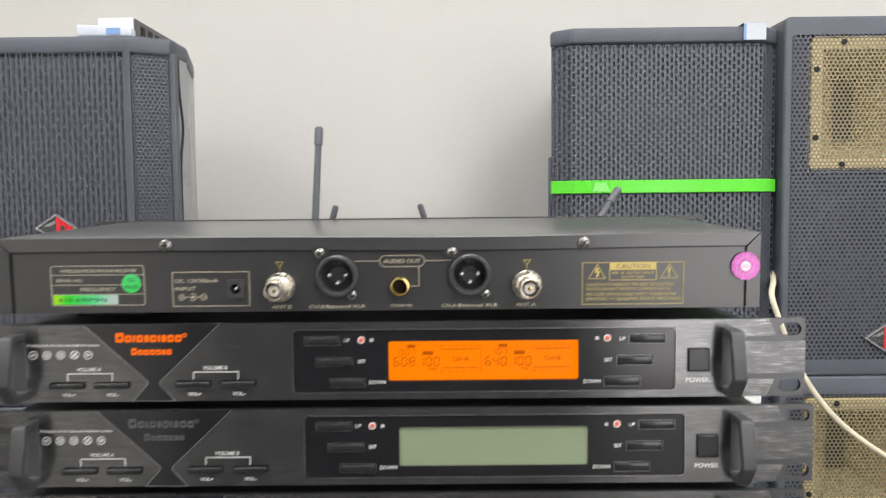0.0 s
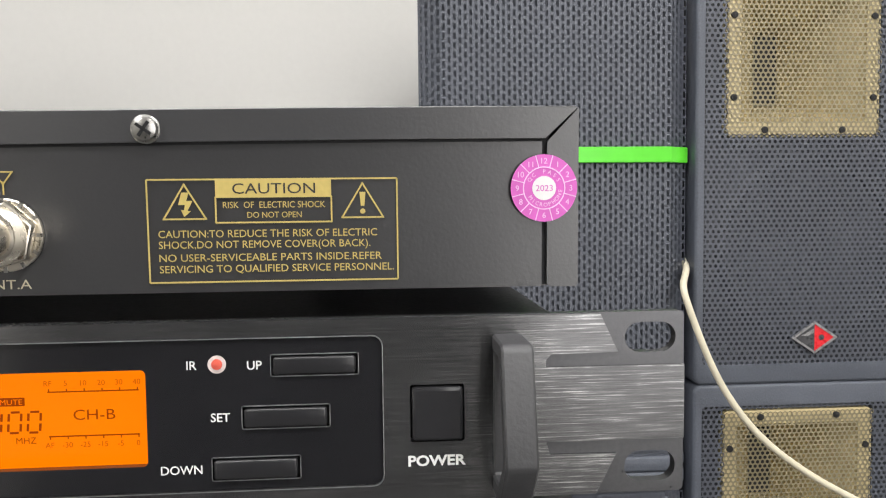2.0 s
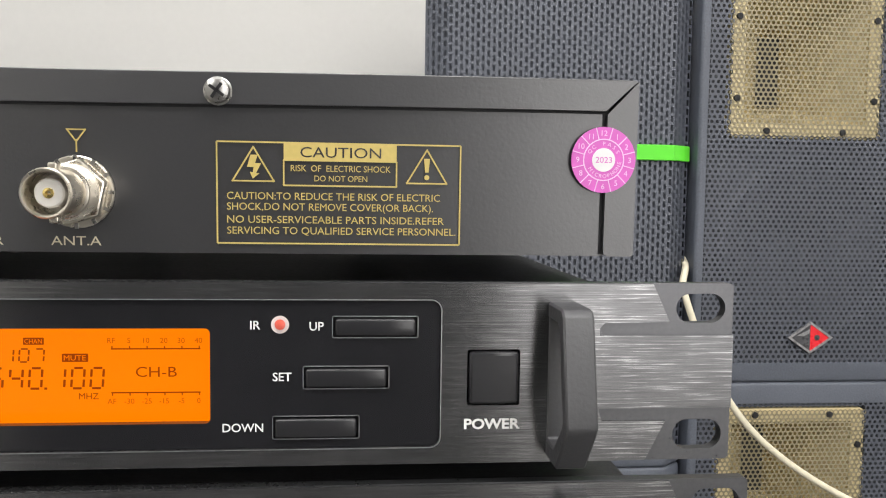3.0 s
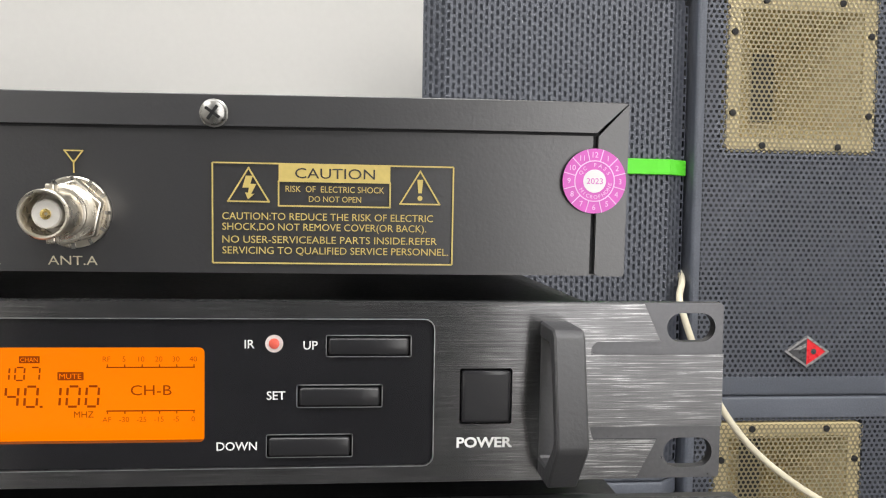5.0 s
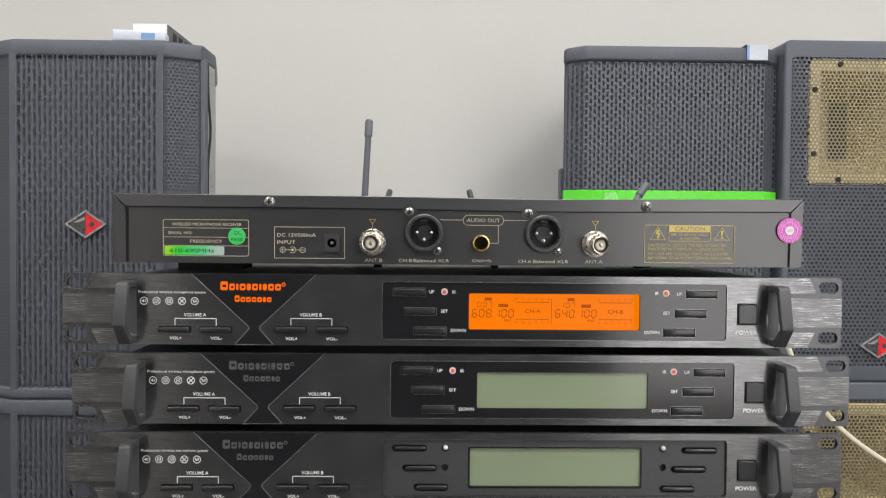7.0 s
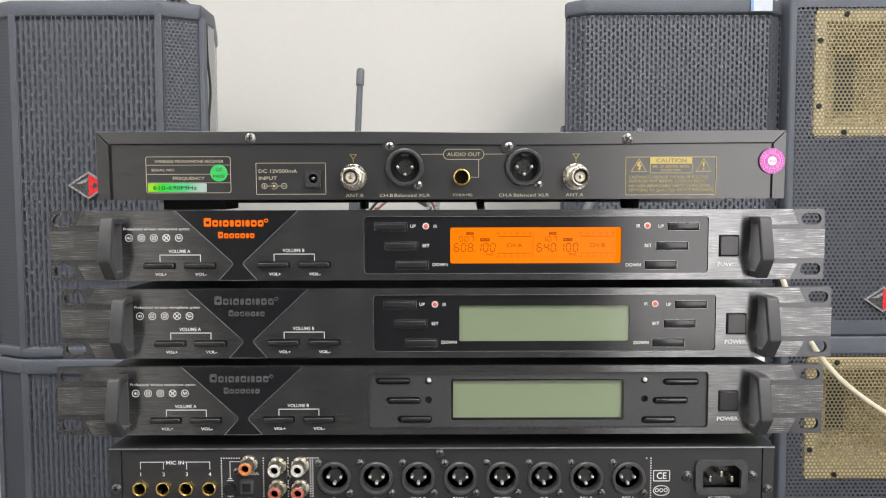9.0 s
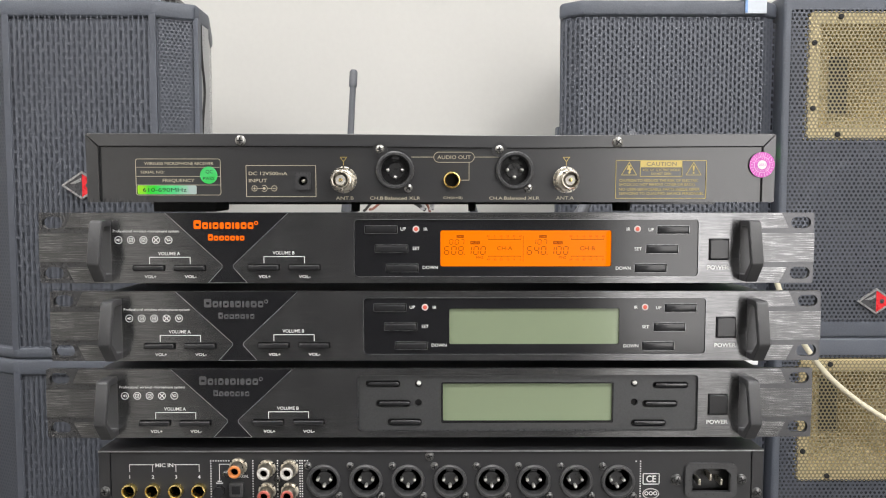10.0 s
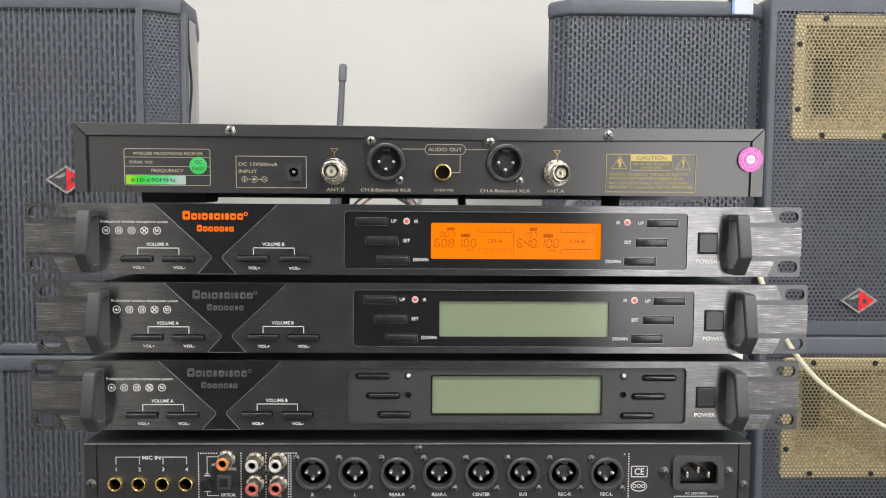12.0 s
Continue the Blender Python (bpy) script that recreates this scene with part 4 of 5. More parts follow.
    lettering("AUDIO OUT", *mm(13.9, 27.7, 2.3), P, pale_ink, t, width=20.6 * MM)
    for way in (((1.4, 27.8), (-12.4, 27.8)), ((26.4, 27.8), (41.6, 27.8)), ((23.2, 24.6), (23.2, 13.6), (18.4, 13.6))):
        part("print_rule", stroke(bmesh.new(), pts(*way), 0.0003, P), pale_ink, t)
    # warning print
    part("print_frame", outline(rounded(*mm(114.2, 170.3), *mm(2.4, 25.7), 0.0002, 1), 0.00035, P), gold_ink, t)
    warn = part("warning_field", plated(rounded(*mm(129.3, 155.3), *mm(21.7, 25.7), 0.0001, 1), [], P - 0.0001, P), gold_ink, t, "gold printed warning field")
    lettering("CAUTION", *mm(142.4, 23.6, 2.5), P - 0.0002, powder, warn, width=18.6 * MM)
    part("print_frame", outline(rounded(*mm(129.3, 155.3), *mm(15.9, 21.7), 0.0001, 1), 0.00035, P), gold_ink, t)
    lettering("RISK  OF  ELECTRIC SHOCK", *mm(142.4, 19.9, 1.5), P, gold_ink, t, width=23.0 * MM)
    lettering("DO NOT OPEN", *mm(142.4, 17.6, 1.4), P, gold_ink, t, width=12.2 * MM)
    for i, (line, w) in enumerate((("CAUTION:TO REDUCE THE RISK OF ELECTRIC", 49.2), ("SHOCK,DO NOT REMOVE COVER(OR BACK).", 47.6),
                                   ("NO USER-SERVICEABLE PARTS INSIDE.REFER", 50.2), ("SERVICING TO QUALIFIED SERVICE PERSONNEL.", 53.0))):
        lettering(line, *mm(116.4, 13.4 - 2.72 * i, 1.75), P, gold_ink, t, width=w * MM, align="LEFT")
    for cx, w in ((122.4, 4.7), (162.4, 4.7)):
        part("warning_triangle", outline(pts((cx - w, 16.8), (cx + w, 16.8), (cx, 24.6)), 0.00035, P), gold_ink, t)
    bm = plated(pts((121.8, 22.8), (123.4, 22.8), (122.8, 20.9), (124.2, 20.9), (123.0, 18.6), (123.8, 18.6), (122.3, 17.3), (121.6, 18.9), (122.3, 18.8), (122.5, 20.0), (121.0, 20.0)), [], P - 0.0001, P)
    part("flash_sign", bm, gold_ink, t)
    bm = plated(pts((161.7, 22.6), (163.1, 22.6), (162.8, 19.4), (162.0, 19.4)), [], P - 0.0001, P)
    plate(bm, circle(*mm(162.4, 18.2), 0.0006, 14), [], P - 0.0001, P)
    part("exclamation_sign", bm, gold_ink, t)
    # round seal over the seam
    cx, cz = 204.4, 23.1
    seal = part("seal_sticker", plated(circle(*mm(cx, cz), 0.0078, 40), [], -0.0012, -0.0009), pink, t, "round pink paper seal sticker")
    part("seal_centre", plated(circle(*mm(cx, cz), 0.0028, 28), [], -0.0013, -0.0012), paper_white, seal)
    bm = bmesh.new()
    plate(bm, circle(*mm(cx, cz), 0.0050, 32), [circle(*mm(cx, cz), 0.00475, 32)], -0.0013, -0.0012)
    for i in range(12):
        a = radians(15 + 30 * i)
        stroke(bm, pts((cx + 5.0 * math.cos(a), cz + 5.0 * math.sin(a)), (cx + 7.7 * math.cos(a), cz + 7.7 * math.sin(a))), 0.0002, -0.0012)
    part("seal_rule", bm, pink_white, seal)
    lettering("2023", *mm(cx, cz, 1.5), -0.0014, pink, seal, width=4.0 * MM)
    for i in range(1, 13):
        a = radians(90 - 30 * i)
        lettering(str(i), *mm(cx + 6.3 * math.cos(a), cz + 6.3 * math.sin(a), 1.35), -0.0013, pink_white, seal)
    for word, start, step in (("QC PASS", 150, -20), ("MICROPHONE", 215, 15)):
        for i, ch in enumerate(word):
            if ch != " ":
                a = radians(start + step * i)
                lettering(ch, *mm(cx + 3.85 * math.cos(a), cz + 3.85 * math.sin(a), 0.95), -0.0013, pink_white, seal, turn=math.degrees(a) + (-90 if step < 0 else 90))
    return t


turned_receiver()


# ---------------- the mixer at the foot of the stack ----------------
def dotted(parent, points, y, gap=0.0016):
    bm = bmesh.new()
    for (ax, az), (bx, bz) in zip(points, points[1:]):
        n = int(math.hypot(bx - ax, bz - az) / gap)
        for i in range(n):
            k = i / n
            cx, cz = ax + (bx - ax) * k, az + (bz - az) * k
            plate(bm, [(cx - 0.0004, cz - 0.0004), (cx + 0.0004, cz - 0.0004), (cx + 0.0004, cz + 0.0004), (cx - 0.0004, cz + 0.0004)], [], y - 0.0001, y)
    part("dotted_rule", bm, white_ink, parent)


def mixer():
    """Local z = 0 is the top of its case."""
    B = -0.088
    t = thing("audio_processor", pose(-0.0505, 0.42, 0.671), "black two-unit audio processor with connectors, under the receivers", "audio processor")
    W, D = 0.2105, 0.24
    xs = [(-68.6 + 26.72 * i, -20.2 - 0.08 * i) for i in range(8)]
    mics = [(-191.4 + 14.65 * i, -26.0) for i in range(4)]
    holes = [circle(*mm(a, b), 0.0104, 32) for a, b in xs] + [circle(*mm(a, b), 0.0042, 24) for a, b in mics] + [rounded(*mm(164.0, 190.5), *mm(-28.0, -11.4), 0.003)]
    part("back_panel", plated(rounded(-W + 0.0075, W - 0.0075, B, -0.0016, 0.0004), holes, 0.0, 0.0012), processor_black, t, "black connector panel with white print")
    part("case", boxed(-W, W, 0.0136, D, B, -0.0012), processor_black, t, "black steel case")
    part("rear_collar", plated(rounded(-W, W, B, -0.0012, 0.0006), [rounded(-W + 0.001, W - 0.001, B + 0.001, -0.002, 0.0004)], 0.0013, 0.0136), processor_black, t)
    lid = part("lid", boxed(-W - 0.0004, W + 0.0004, -0.0012, D, -0.0012, 0.0, bevel=0.0004), processor_black, t, "thin steel lid with a bright front edge")
    # bright strip along the lid's front edge
    part("lid_edge", boxed(-W, W, -0.0014, -0.0011, -0.0010, -0.0002), edge_line, lid)
    for s in (-1, 1):
        a, b = sorted((s * W, s * (W - 0.007)))
        part("side_flange", boxed(a, b, -0.0008, 0.001, B, -0.0014), processor_black, t)
    for fx in (-0.17, 0.17):
        for fy in (0.04, 0.2):
            f = part("foot", turned([(0.010, B - 0.008), (0.011, B)], fx, fy, 20), rubber, t)
            for v in f.data.vertices:
                v.co = (v.co.x, v.co.z, v.co.y)
    P = -0.0001
    screw(t, *mm(-1.4, -4.2), 0.0, 0.0026, dark_steel, 20)
    screw(t, *mm(-206.6, -26.2), -0.0008, 0.0028, dark_steel, 10)
    screw(t, *mm(206.6, -27.8), -0.0008, 0.0028, dark_steel, 35)
    for i, (a, b) in enumerate(mics):
        jack_socket(t, *mm(a, b), 0.0, 0.0046)
        lettering(str(i + 1), *mm(a, -17.3, 2.4), P, white_ink, t, bold=0.02)
    bm = bmesh.new()
    stroke(bm, pts((-191.4, -13.8), (-191.4, -9.4), (-176.0, -9.4)), 0.0004, P)
    stroke(bm, pts((-176.8, -9.4), (-176.8, -13.8)), 0.0004, P)
    stroke(bm, pts((-163.0, -9.4), (-147.4, -9.4), (-147.4, -13.8)), 0.0004, P)
    stroke(bm, pts((-162.1, -9.4), (-162.1, -13.8)), 0.0004, P)
    part("bracket_line", bm, white_ink, t)
    lettering("MIC IN", *mm(-169.4, -9.8, 2.4), P, white_ink, t, width=11.4 * MM, bold=0.02)
    # digital inputs
    rca_socket(t, *mm(-122.4, -10.6), 0.0, rca_orange)
    opt = part("optical_socket", boxed(*mm(-128.0, -119.2), -0.003, 0.001, *mm(-29.6, -20.4), bevel=0.0008), connector_black, t)
    part("shutter", boxed(*mm(-126.2, -121.0), -0.0035, -0.003, *mm(-27.6, -22.4), bevel=0.0002), button_black, opt)
    part("push_switch", plated([(-0.1346 + 0.0036 * math.cos(math.pi / 4 * i + 0.39), -0.0262 + 0.0036 * math.sin(math.pi / 4 * i + 0.39)) for i in range(8)], [], -0.004, 0.0), button_black, t)
    screw(t, *mm(-130.6, -15.4), 0.0, 0.0018, dark_steel, 20)
    lettering("COAXIAL", *mm(-120.8, -17.0, 1.9), P, white_ink, t, width=9.4 * MM, bold=0.02)
    lettering("OPTICAL", *mm(-121.4, -33.8, 1.9), P, white_ink, t, width=9.4 * MM, bold=0.02)
    bm = bmesh.new()
    stroke(bm, pts((-127.6, -9.2), (-134.6, -9.2), (-134.6, -19.6)), 0.0004, P)
    stroke(bm, pts((-136.4, -21.4), (-132.8, -21.4)), 0.0005, P)
    stroke(bm, pts((-135.6, -20.2), (-133.6, -20.2)), 0.0005, P)
    stroke(bm, pts((-136.2, -31.6), (-133.0, -31.6)), 0.0005, P)
    stroke(bm, pts((-134.6, -32.2), (-134.6, -34.2), (-127.8, -34.2)), 0.0004, P)
    part("switch_sign", bm, white_ink, t)
    dotted(t, pts((-128.6, -7.0), (-140.0, -7.0), (-140.0, -40.0)), P)
    dotted(t, pts((-113.4, -7.0), (-113.4, -40.0)), P)
    dotted(t, pts((-97.8, -7.0), (-97.8, -40.0)), P)
    dotted(t, pts((-87.0, -7.0), (-83.6, -7.0), (-83.6, -40.0)), P)
    dotted(t, pts((-78.8, -7.0), (-82.2, -7.0), (-82.2, -40.0)), P)
    dotted(t, pts((129.8, -7.8), (132.6, -7.8), (132.6, -40.0)), P)
    # stereo inputs
    for cx, name in ((-104.4, "IN1"), (-90.0, "IN2")):
        rca_socket(t, *mm(cx, -11.8), 0.0, rca_white)
        rca_socket(t, *mm(cx, -26.4), 0.0, rca_red)
        lettering(name, *mm(cx - 0.3, -33.9, 2.0), P, white_ink, t, bold=0.02)
    screw(t, *mm(-97.6, -19.0), 0.0, 0.0018, dark_steel, 50)
    for ch, q in (("L", -12.2), ("R", -25.6)):
        part("print_ground", plated(rounded(*mm(-99.0, -96.4), *mm(q - 1.6, q + 1.6), 0.0002, 1), [], P - 0.0002, P), processor_black, t)
        lettering(ch, *mm(-97.6, q, 1.9), P - 0.0003, white_ink, t, bold=0.02)
    # balanced outputs
    for (a, b), name in zip(xs, ("R", "L", "REAR-R", "REAR-L", "CENTER", "SUB", "REC-R", "REC-L")):
        xlr_socket(t, *mm(a, b), 0.0, 0.0096)
        screw(t, *mm(a - 9.9, b + 9.8), 0.0, 0.0022, dark_steel, a)
        screw(t, *mm(a + 9.8, b - 9.6), 0.0, 0.0022, dark_steel, a * 2)
        lettering(name, *mm(a + 0.2, -33.8, 2.2), P, white_ink, t, bold=0.02)
    # approval marks
    part("print_frame", outline(rounded(*mm(134.4, 144.6), *mm(-22.6, -15.8), 0.0006, 3), 0.0006, P), white_ink, t)
    lettering("CE", *mm(139.5, -19.2, 4.4), P, white_ink, t, width=6.2 * MM, bold=0.02)
    ov = [(139.4 + 5.0 * math.cos(2 * math.pi * i / 24), -28.8 + 3.2 * math.sin(2 * math.pi * i / 24)) for i in range(24)]
    mark = part("approval_mark", outline(pts(*ov), 0.0006, P), white_ink, t)
    bm = bmesh.new()
    for q in (-2.8, 0, 2.8):
        plate(bm, circle(*mm(139.4 + q, -28.6), 0.0013, 18), [circle(*mm(139.4 + q, -28.6), 0.0008, 14)], P - 0.0001, P)
    part("mark_ring", bm, white_ink, mark)
    # mains inlet
    inlet = part("mains_inlet", plated(rounded(*mm(160.6, 193.4), *mm(-30.8, -8.6), 0.004, 5), [
        pts((165.0, -27.2), (189.4, -27.2), (189.4, -15.6), (185.6, -12.0), (168.8, -12.0), (165.0, -15.6))], -0.0024, 0.001), connector_black, t, "black three-pin mains inlet")
    part("inlet_floor", boxed(*mm(163, 191.5), 0.009, 0.010, *mm(-29, -10)), connector_black, inlet)
    for a, b in ((170.4, -21.4), (177.4, -18.4), (184.2, -21.4)):
        part("blade", boxed(*mm(a - 0.9, a + 0.9), -0.0004, 0.009, *mm(b - 2.0, b + 2.0), bevel=0.0004), nickel, inlet)
    for a in (155.6, 196.8):
        screw(t, *mm(a, -19.8), 0.0, 0.0033, dark_steel, a)
    lettering("AC 220V/50Hz", *mm(176.4, -33.4, 1.7), P, white_ink, t, width=14.4 * MM, bold=0.02)
    part("print_frame", outline(rounded(*mm(162.4, 190.6), *mm(-48, -35.4), 0.0006, 3), 0.0005, P), white_ink, t)
    return t


mixer()


def bench():
    t = thing("bench", pose(-0.05, 0.56, 0), "narrow dark bench carrying the stack of rack units", "bench")
    top = 0.575
    part("bench_top", boxed(-0.2, 0.2, -0.135, 0.2, top - 0.03, top, bevel=0.003), bench_wood, t)
    for sx in (-0.17, 0.17):
        for sy in (-0.1, 0.16):
            part("leg", boxed(sx - 0.02, sx + 0.02, sy - 0.02, sy + 0.02, 0, top - 0.03, bevel=0.002), dark_steel, t)
    return t


bench()

# ---------------- loudspeakers ----------------
def badge(parent, cx, y, cz, w=0.033, h=0.0225):
    """A diamond badge: dark half, red half, silver rim."""
    dia = [(cx - w, cz), (cx, cz - h), (cx + w, cz), (cx, cz + h)]
    ins = [(cx - w * 0.84, cz), (cx, cz - h * 0.84), (cx + w * 0.84, cz), (cx, cz + h * 0.84)]
    b = part("badge", plated(dia, [ins], y - 0.004, y), silver, parent, "red and grey diamond badge with a silver rim")
    part("dark_half", plated([ins[0], ins[1], (cx, cz + h * 0.84)], [], y - 0.003, y), grey_enamel, b)
    part("red_half", plated([ins[1], ins[2], ins[3]], [], y - 0.003, y), red_enamel, b)
    part("badge_bar", plated([(cx - w * 0.6, cz + h * 0.12), (cx - w * 0.04, cz + h * 0.52), (cx - w * 0.04, cz + h * 0.3), (cx - w * 0.3, cz + h * 0.1)], [], y - 0.0036, y - 0.003), silver, b)
    part("badge_dot", plated(circle(cx + w * 0.3, cz, h * 0.18, 12), [], y - 0.0034, y - 0.003), grey_enamel, b)
    return b


def mirrored(half):
    """A closed outline from its points with x > 0, given from front to back."""
    return [(-x, y) for x, y in half] + [(x, y) for x, y in reversed(half)]


def slot_speaker(m, label):
    """Wide cabinet with a slotted front field between two slanting perforated fields. Origin: centre of its base, in the front plane."""
    t = thing("loudspeaker", m, label, "loudspeaker", "stacked loudspeakers")
    H = 0.574
    shell = mirrored([(0.118, 0.022), (0.1725, 0.052), (0.1725, 0.098), (0.124, 0.285), (0.09, 0.33)])
    part("cabinet", prism_up(shell, 0.004, H - 0.004, 0.004), pale_side, t, "cabinet with sides paler than its front, tapered to the back")
    lip = mirrored([(0.119, -0.002), (0.1765, 0.028), (0.1785, 0.032), (0.1785, 0.092), (0.137, 0.25)])
    part("top_lip", prism_up(lip, H - 0.028, H, 0.007), speaker_paint, t)
    part("bottom_lip", prism_up(lip, 0.0, 0.020, 0.007), speaker_paint, t)
    part("foam", prism_up(mirrored([(0.118, 0.006), (0.1725, 0.036), (0.1725, 0.05), (0.118, 0.024)]), 0.018, H - 0.026), foam, t)
    v0, v1 = 0.020, H - 0.028
    ve, fa = slot_sheet(0.224, v1 - v0, 0.0082, 0.0228, 0.0045, 0.0185, lambda u, v: (u - 0.112, 0.0, v0 + v))
    sheet("front_grille", ve, fa, grille_steel, t)
    for s in (-1, 1):
        ve, fa = hex_sheet(0.0585, v1 - v0, 0.0066, 0.0024, lambda u, v, s=s: (s * (0.1205 + u * 0.89), 0.003 + u * 0.46, v0 + v))
        sheet("side_grille", ve, fa, grille_steel, t)
        part("grille_border", boxed(s * 0.1160 - 0.0055, s * 0.1160 + 0.0055, -0.0012, 0.004, v0 - 0.006, v1 + 0.006, bevel=0.001), grille_steel, t)
        part("grille_edge", boxed(s * 0.1755 - 0.004, s * 0.1755 + 0.004, 0.028, 0.044, v0 - 0.006, v1 + 0.006, bevel=0.0015), speaker_paint, t)
        wave = []
        for i in range(25):
            k = i / 24
            d = math.exp(-((k - 0.80) / 0.07) ** 2) + math.exp(-((k - 0.22) / 0.07) ** 2)
            wave.append((s * 0.1760, 0.050 + 0.017 * d, v0 + (v1 - v0) * k))
        part("side_gasket", tube(wave, 0.0032, 4, 2), rubber, t, angle=70)
        part("side_cheek", boxed(s * 0.1745 - 0.0015, s * 0.1745 + 0.0015, 0.030, 0.096, v0 - 0.004, v1 + 0.004, bevel=0.0008), pale_side, t)
    badge(t, 0.0, -0.001, 0.281)
    return t


def band_speaker(m, label, strip, H):
    """Upright cabinet with a slotted wrap-round grille and a coloured band."""
    t = thing("loudspeaker", m, label, "loudspeaker", "stacked loudspeakers")
    HW = 0.186
    shell = mirrored([(0.150, 0.014), (0.182, 0.036), (0.182, 0.045), (0.110, 0.36)])
    part("cabinet", prism_up(shell, 0.002, H - 0.002, 0.006), speaker_paint, t, "textured dark cabinet")
    cap = mirrored([(0.155, -0.004), (HW, 0.020), (HW, 0.030), (0.115, 0.34)])
    part("top_lip", prism_up(cap, H - 0.026, H, 0.006), speaker_paint, t)
    part("bottom_lip", prism_up(cap, 0, 0.022, 0.006), speaker_paint, t)

    def wrap(u, v):
        x = u - 0.186
        a = abs(x)
        y = 0.0 if a < 0.154 else (a - 0.154) * 0.7
        return (x, y, 0.026 + v)

    ve, fa = slot_sheet(0.372, H - 0.056, 0.0072, 0.0122, 0.0039, 0.0082, wrap)
    sheet("grille", ve, fa, grille_steel, t)
    part("side_handle", boxed(-0.1766, -0.158, 0.11, 0.13, H - 0.40, H - 0.20, bevel=0.003), speaker_paint, t)
    part("foam", prism_up(mirrored([(0.152, 0.005), (0.180, 0.025), (0.180, 0.032), (0.150, 0.016)]), 0.02, H - 0.02), foam, t)
    if strip:
        band = prism_up(mirrored([(0.154, -0.004), (0.186, 0.0185), (0.186, 0.024), (0.152, 0.006)]), strip - 0.0105, strip + 0.0105, 0.001, 1)
        b = part("colour_band", band, strip_green, t, "bright green plastic band")
        # paler green patch left of the band's middle
        part("pale_patch", plated([(-0.122, strip - 0.007), (-0.092, strip - 0.008), (-0.10, strip + 0.007), (-0.117, strip + 0.006)], [], -0.0046, -0.0041), strip_pale, b)
    return t


def horn_speaker(m, label, H=0.594):
    """Cabinet with a perforated steel front over a gold square horn and a woofer."""
    t = thing("loudspeaker", m, label, "loudspeaker", "stacked loudspeakers")
    HW = 0.170
    part("back_box", boxed(-HW + 0.002, HW - 0.002, 0.13, 0.38, 0.002, H - 0.002, bevel=0.006), speaker_paint, t, "textured dark cabinet")
    ring = rounded(-HW, HW, 0.0, H, 0.012)
    hc, hz, hs = -0.0185, 0.4485, 0.1078
    bm = plated(ring, [rounded(-HW + 0.012, HW - 0.008, 0.028, H - 0.030, 0.006)], 0.0, 0.016)
    rim_edges = [e for e in bm.edges if all(v.co.y < 0.001 and (abs(v.co.x) > HW - 0.006 or v.co.z < 0.006 or v.co.z > H - 0.006 or
                                                             (abs(v.co.x) > HW - 0.0121 and not 0.0121 < v.co.z < H - 0.0121)) for v in e.verts)
                 and e.calc_face_angle(0) > 1.0]
    bmesh.ops.bevel(bm, geom=rim_edges, offset=0.006, segments=4, affect="EDGES", profile=0.5)
    part("front_rim", bm, speaker_paint, t)
    part("front_shell", plated(rounded(-HW, HW, 0.0, H, 0.012), [rounded(-HW + 0.010, HW - 0.010, 0.012, H - 0.012, 0.006)], 0.0162, 0.131), speaker_paint, t)
    bz, br = 0.185, 0.135
    part("baffle", plated(rounded(-HW + 0.009, HW - 0.009, 0.011, H - 0.011, 0.006),
                          [rounded(hc - hs + 0.018, hc + hs - 0.018, hz - hs + 0.018, hz + hs - 0.018, 0.004), circle(0, bz, br, 40)], 0.018, 0.030), cone_paper, t)
    part("back_baffle", boxed(-HW + 0.011, HW - 0.011, 0.118, 0.129, 0.014, H - 0.014), hole_black, t)
    # horn
    horn = part("horn_frame", plated(rounded(hc - hs, hc + hs, hz - hs, hz + hs, 0.008), [rounded(hc - hs + 0.019, hc + hs - 0.019, hz - hs + 0.019, hz + hs - 0.019, 0.003)], 0.0022, 0.0175), horn_gold, t, "gold moulded horn flange")
    a, b = hs - 0.019, (0.017, 0.052)
    bm = bmesh.new()
    rings = []
    for k in (0.0, 0.2, 0.45, 0.7, 1.0):
        e = k ** 0.75
        wx, wz, y = a + (b[0] - a) * e, a + (b[1] - a) * e, 0.006 + 0.105 * k
        rings.append([bm.verts.new((hc + sx * wx, y, hz + sz * wz)) for sx, sz in ((-1, -1), (1, -1), (1, 1), (-1, 1))])
    for p, q in zip(rings, rings[1:]):
        for i in range(4):
            j = (i + 1) % 4
            bm.faces.new((p[i], p[j], q[j], q[i]))
    part("horn_flare", bm, horn_gold, horn)
    part("horn_throat", boxed(hc - 0.018, hc + 0.018, 0.110, 0.114, hz - 0.053, hz + 0.053), hole_black, horn)
    for sx in (-1, 1):
        for q in (-0.055, 0.055):
            for x, z in ((hc + sx * (hs - 0.009), hz + q), (hc + q, hz + sx * (hs - 0.009))):
                part("flange_screw", turned([(0.0048, 0.002), (0.0044, -0.0006), (0.002, -0.001)], x, z, 12), hole_black, horn)
    # woofer
    part("woofer", turned([(br, 0.019), (br - 0.012, 0.016), (br - 0.022, 0.024), (0.045, 0.075), (0.040, 0.068), (0.025, 0.058), (0.006, 0.054)], 0, bz, 40), cone_paper, t)
    part("dust_cap", turned([(0.042, 0.070), (0.036, 0.058), (0.022, 0.049), (0.006, 0.046)], 0, bz, 32), dust_cap, t)
    v0, v1 = 0.024, H - 0.026
    def over_horn(u, v):
        return abs(u - HW + 0.010 - hc) < hs and abs(v0 + v - hz) < hs

    def spot(u, v):
        return (u - HW + 0.010, 0.0008, v0 + v)

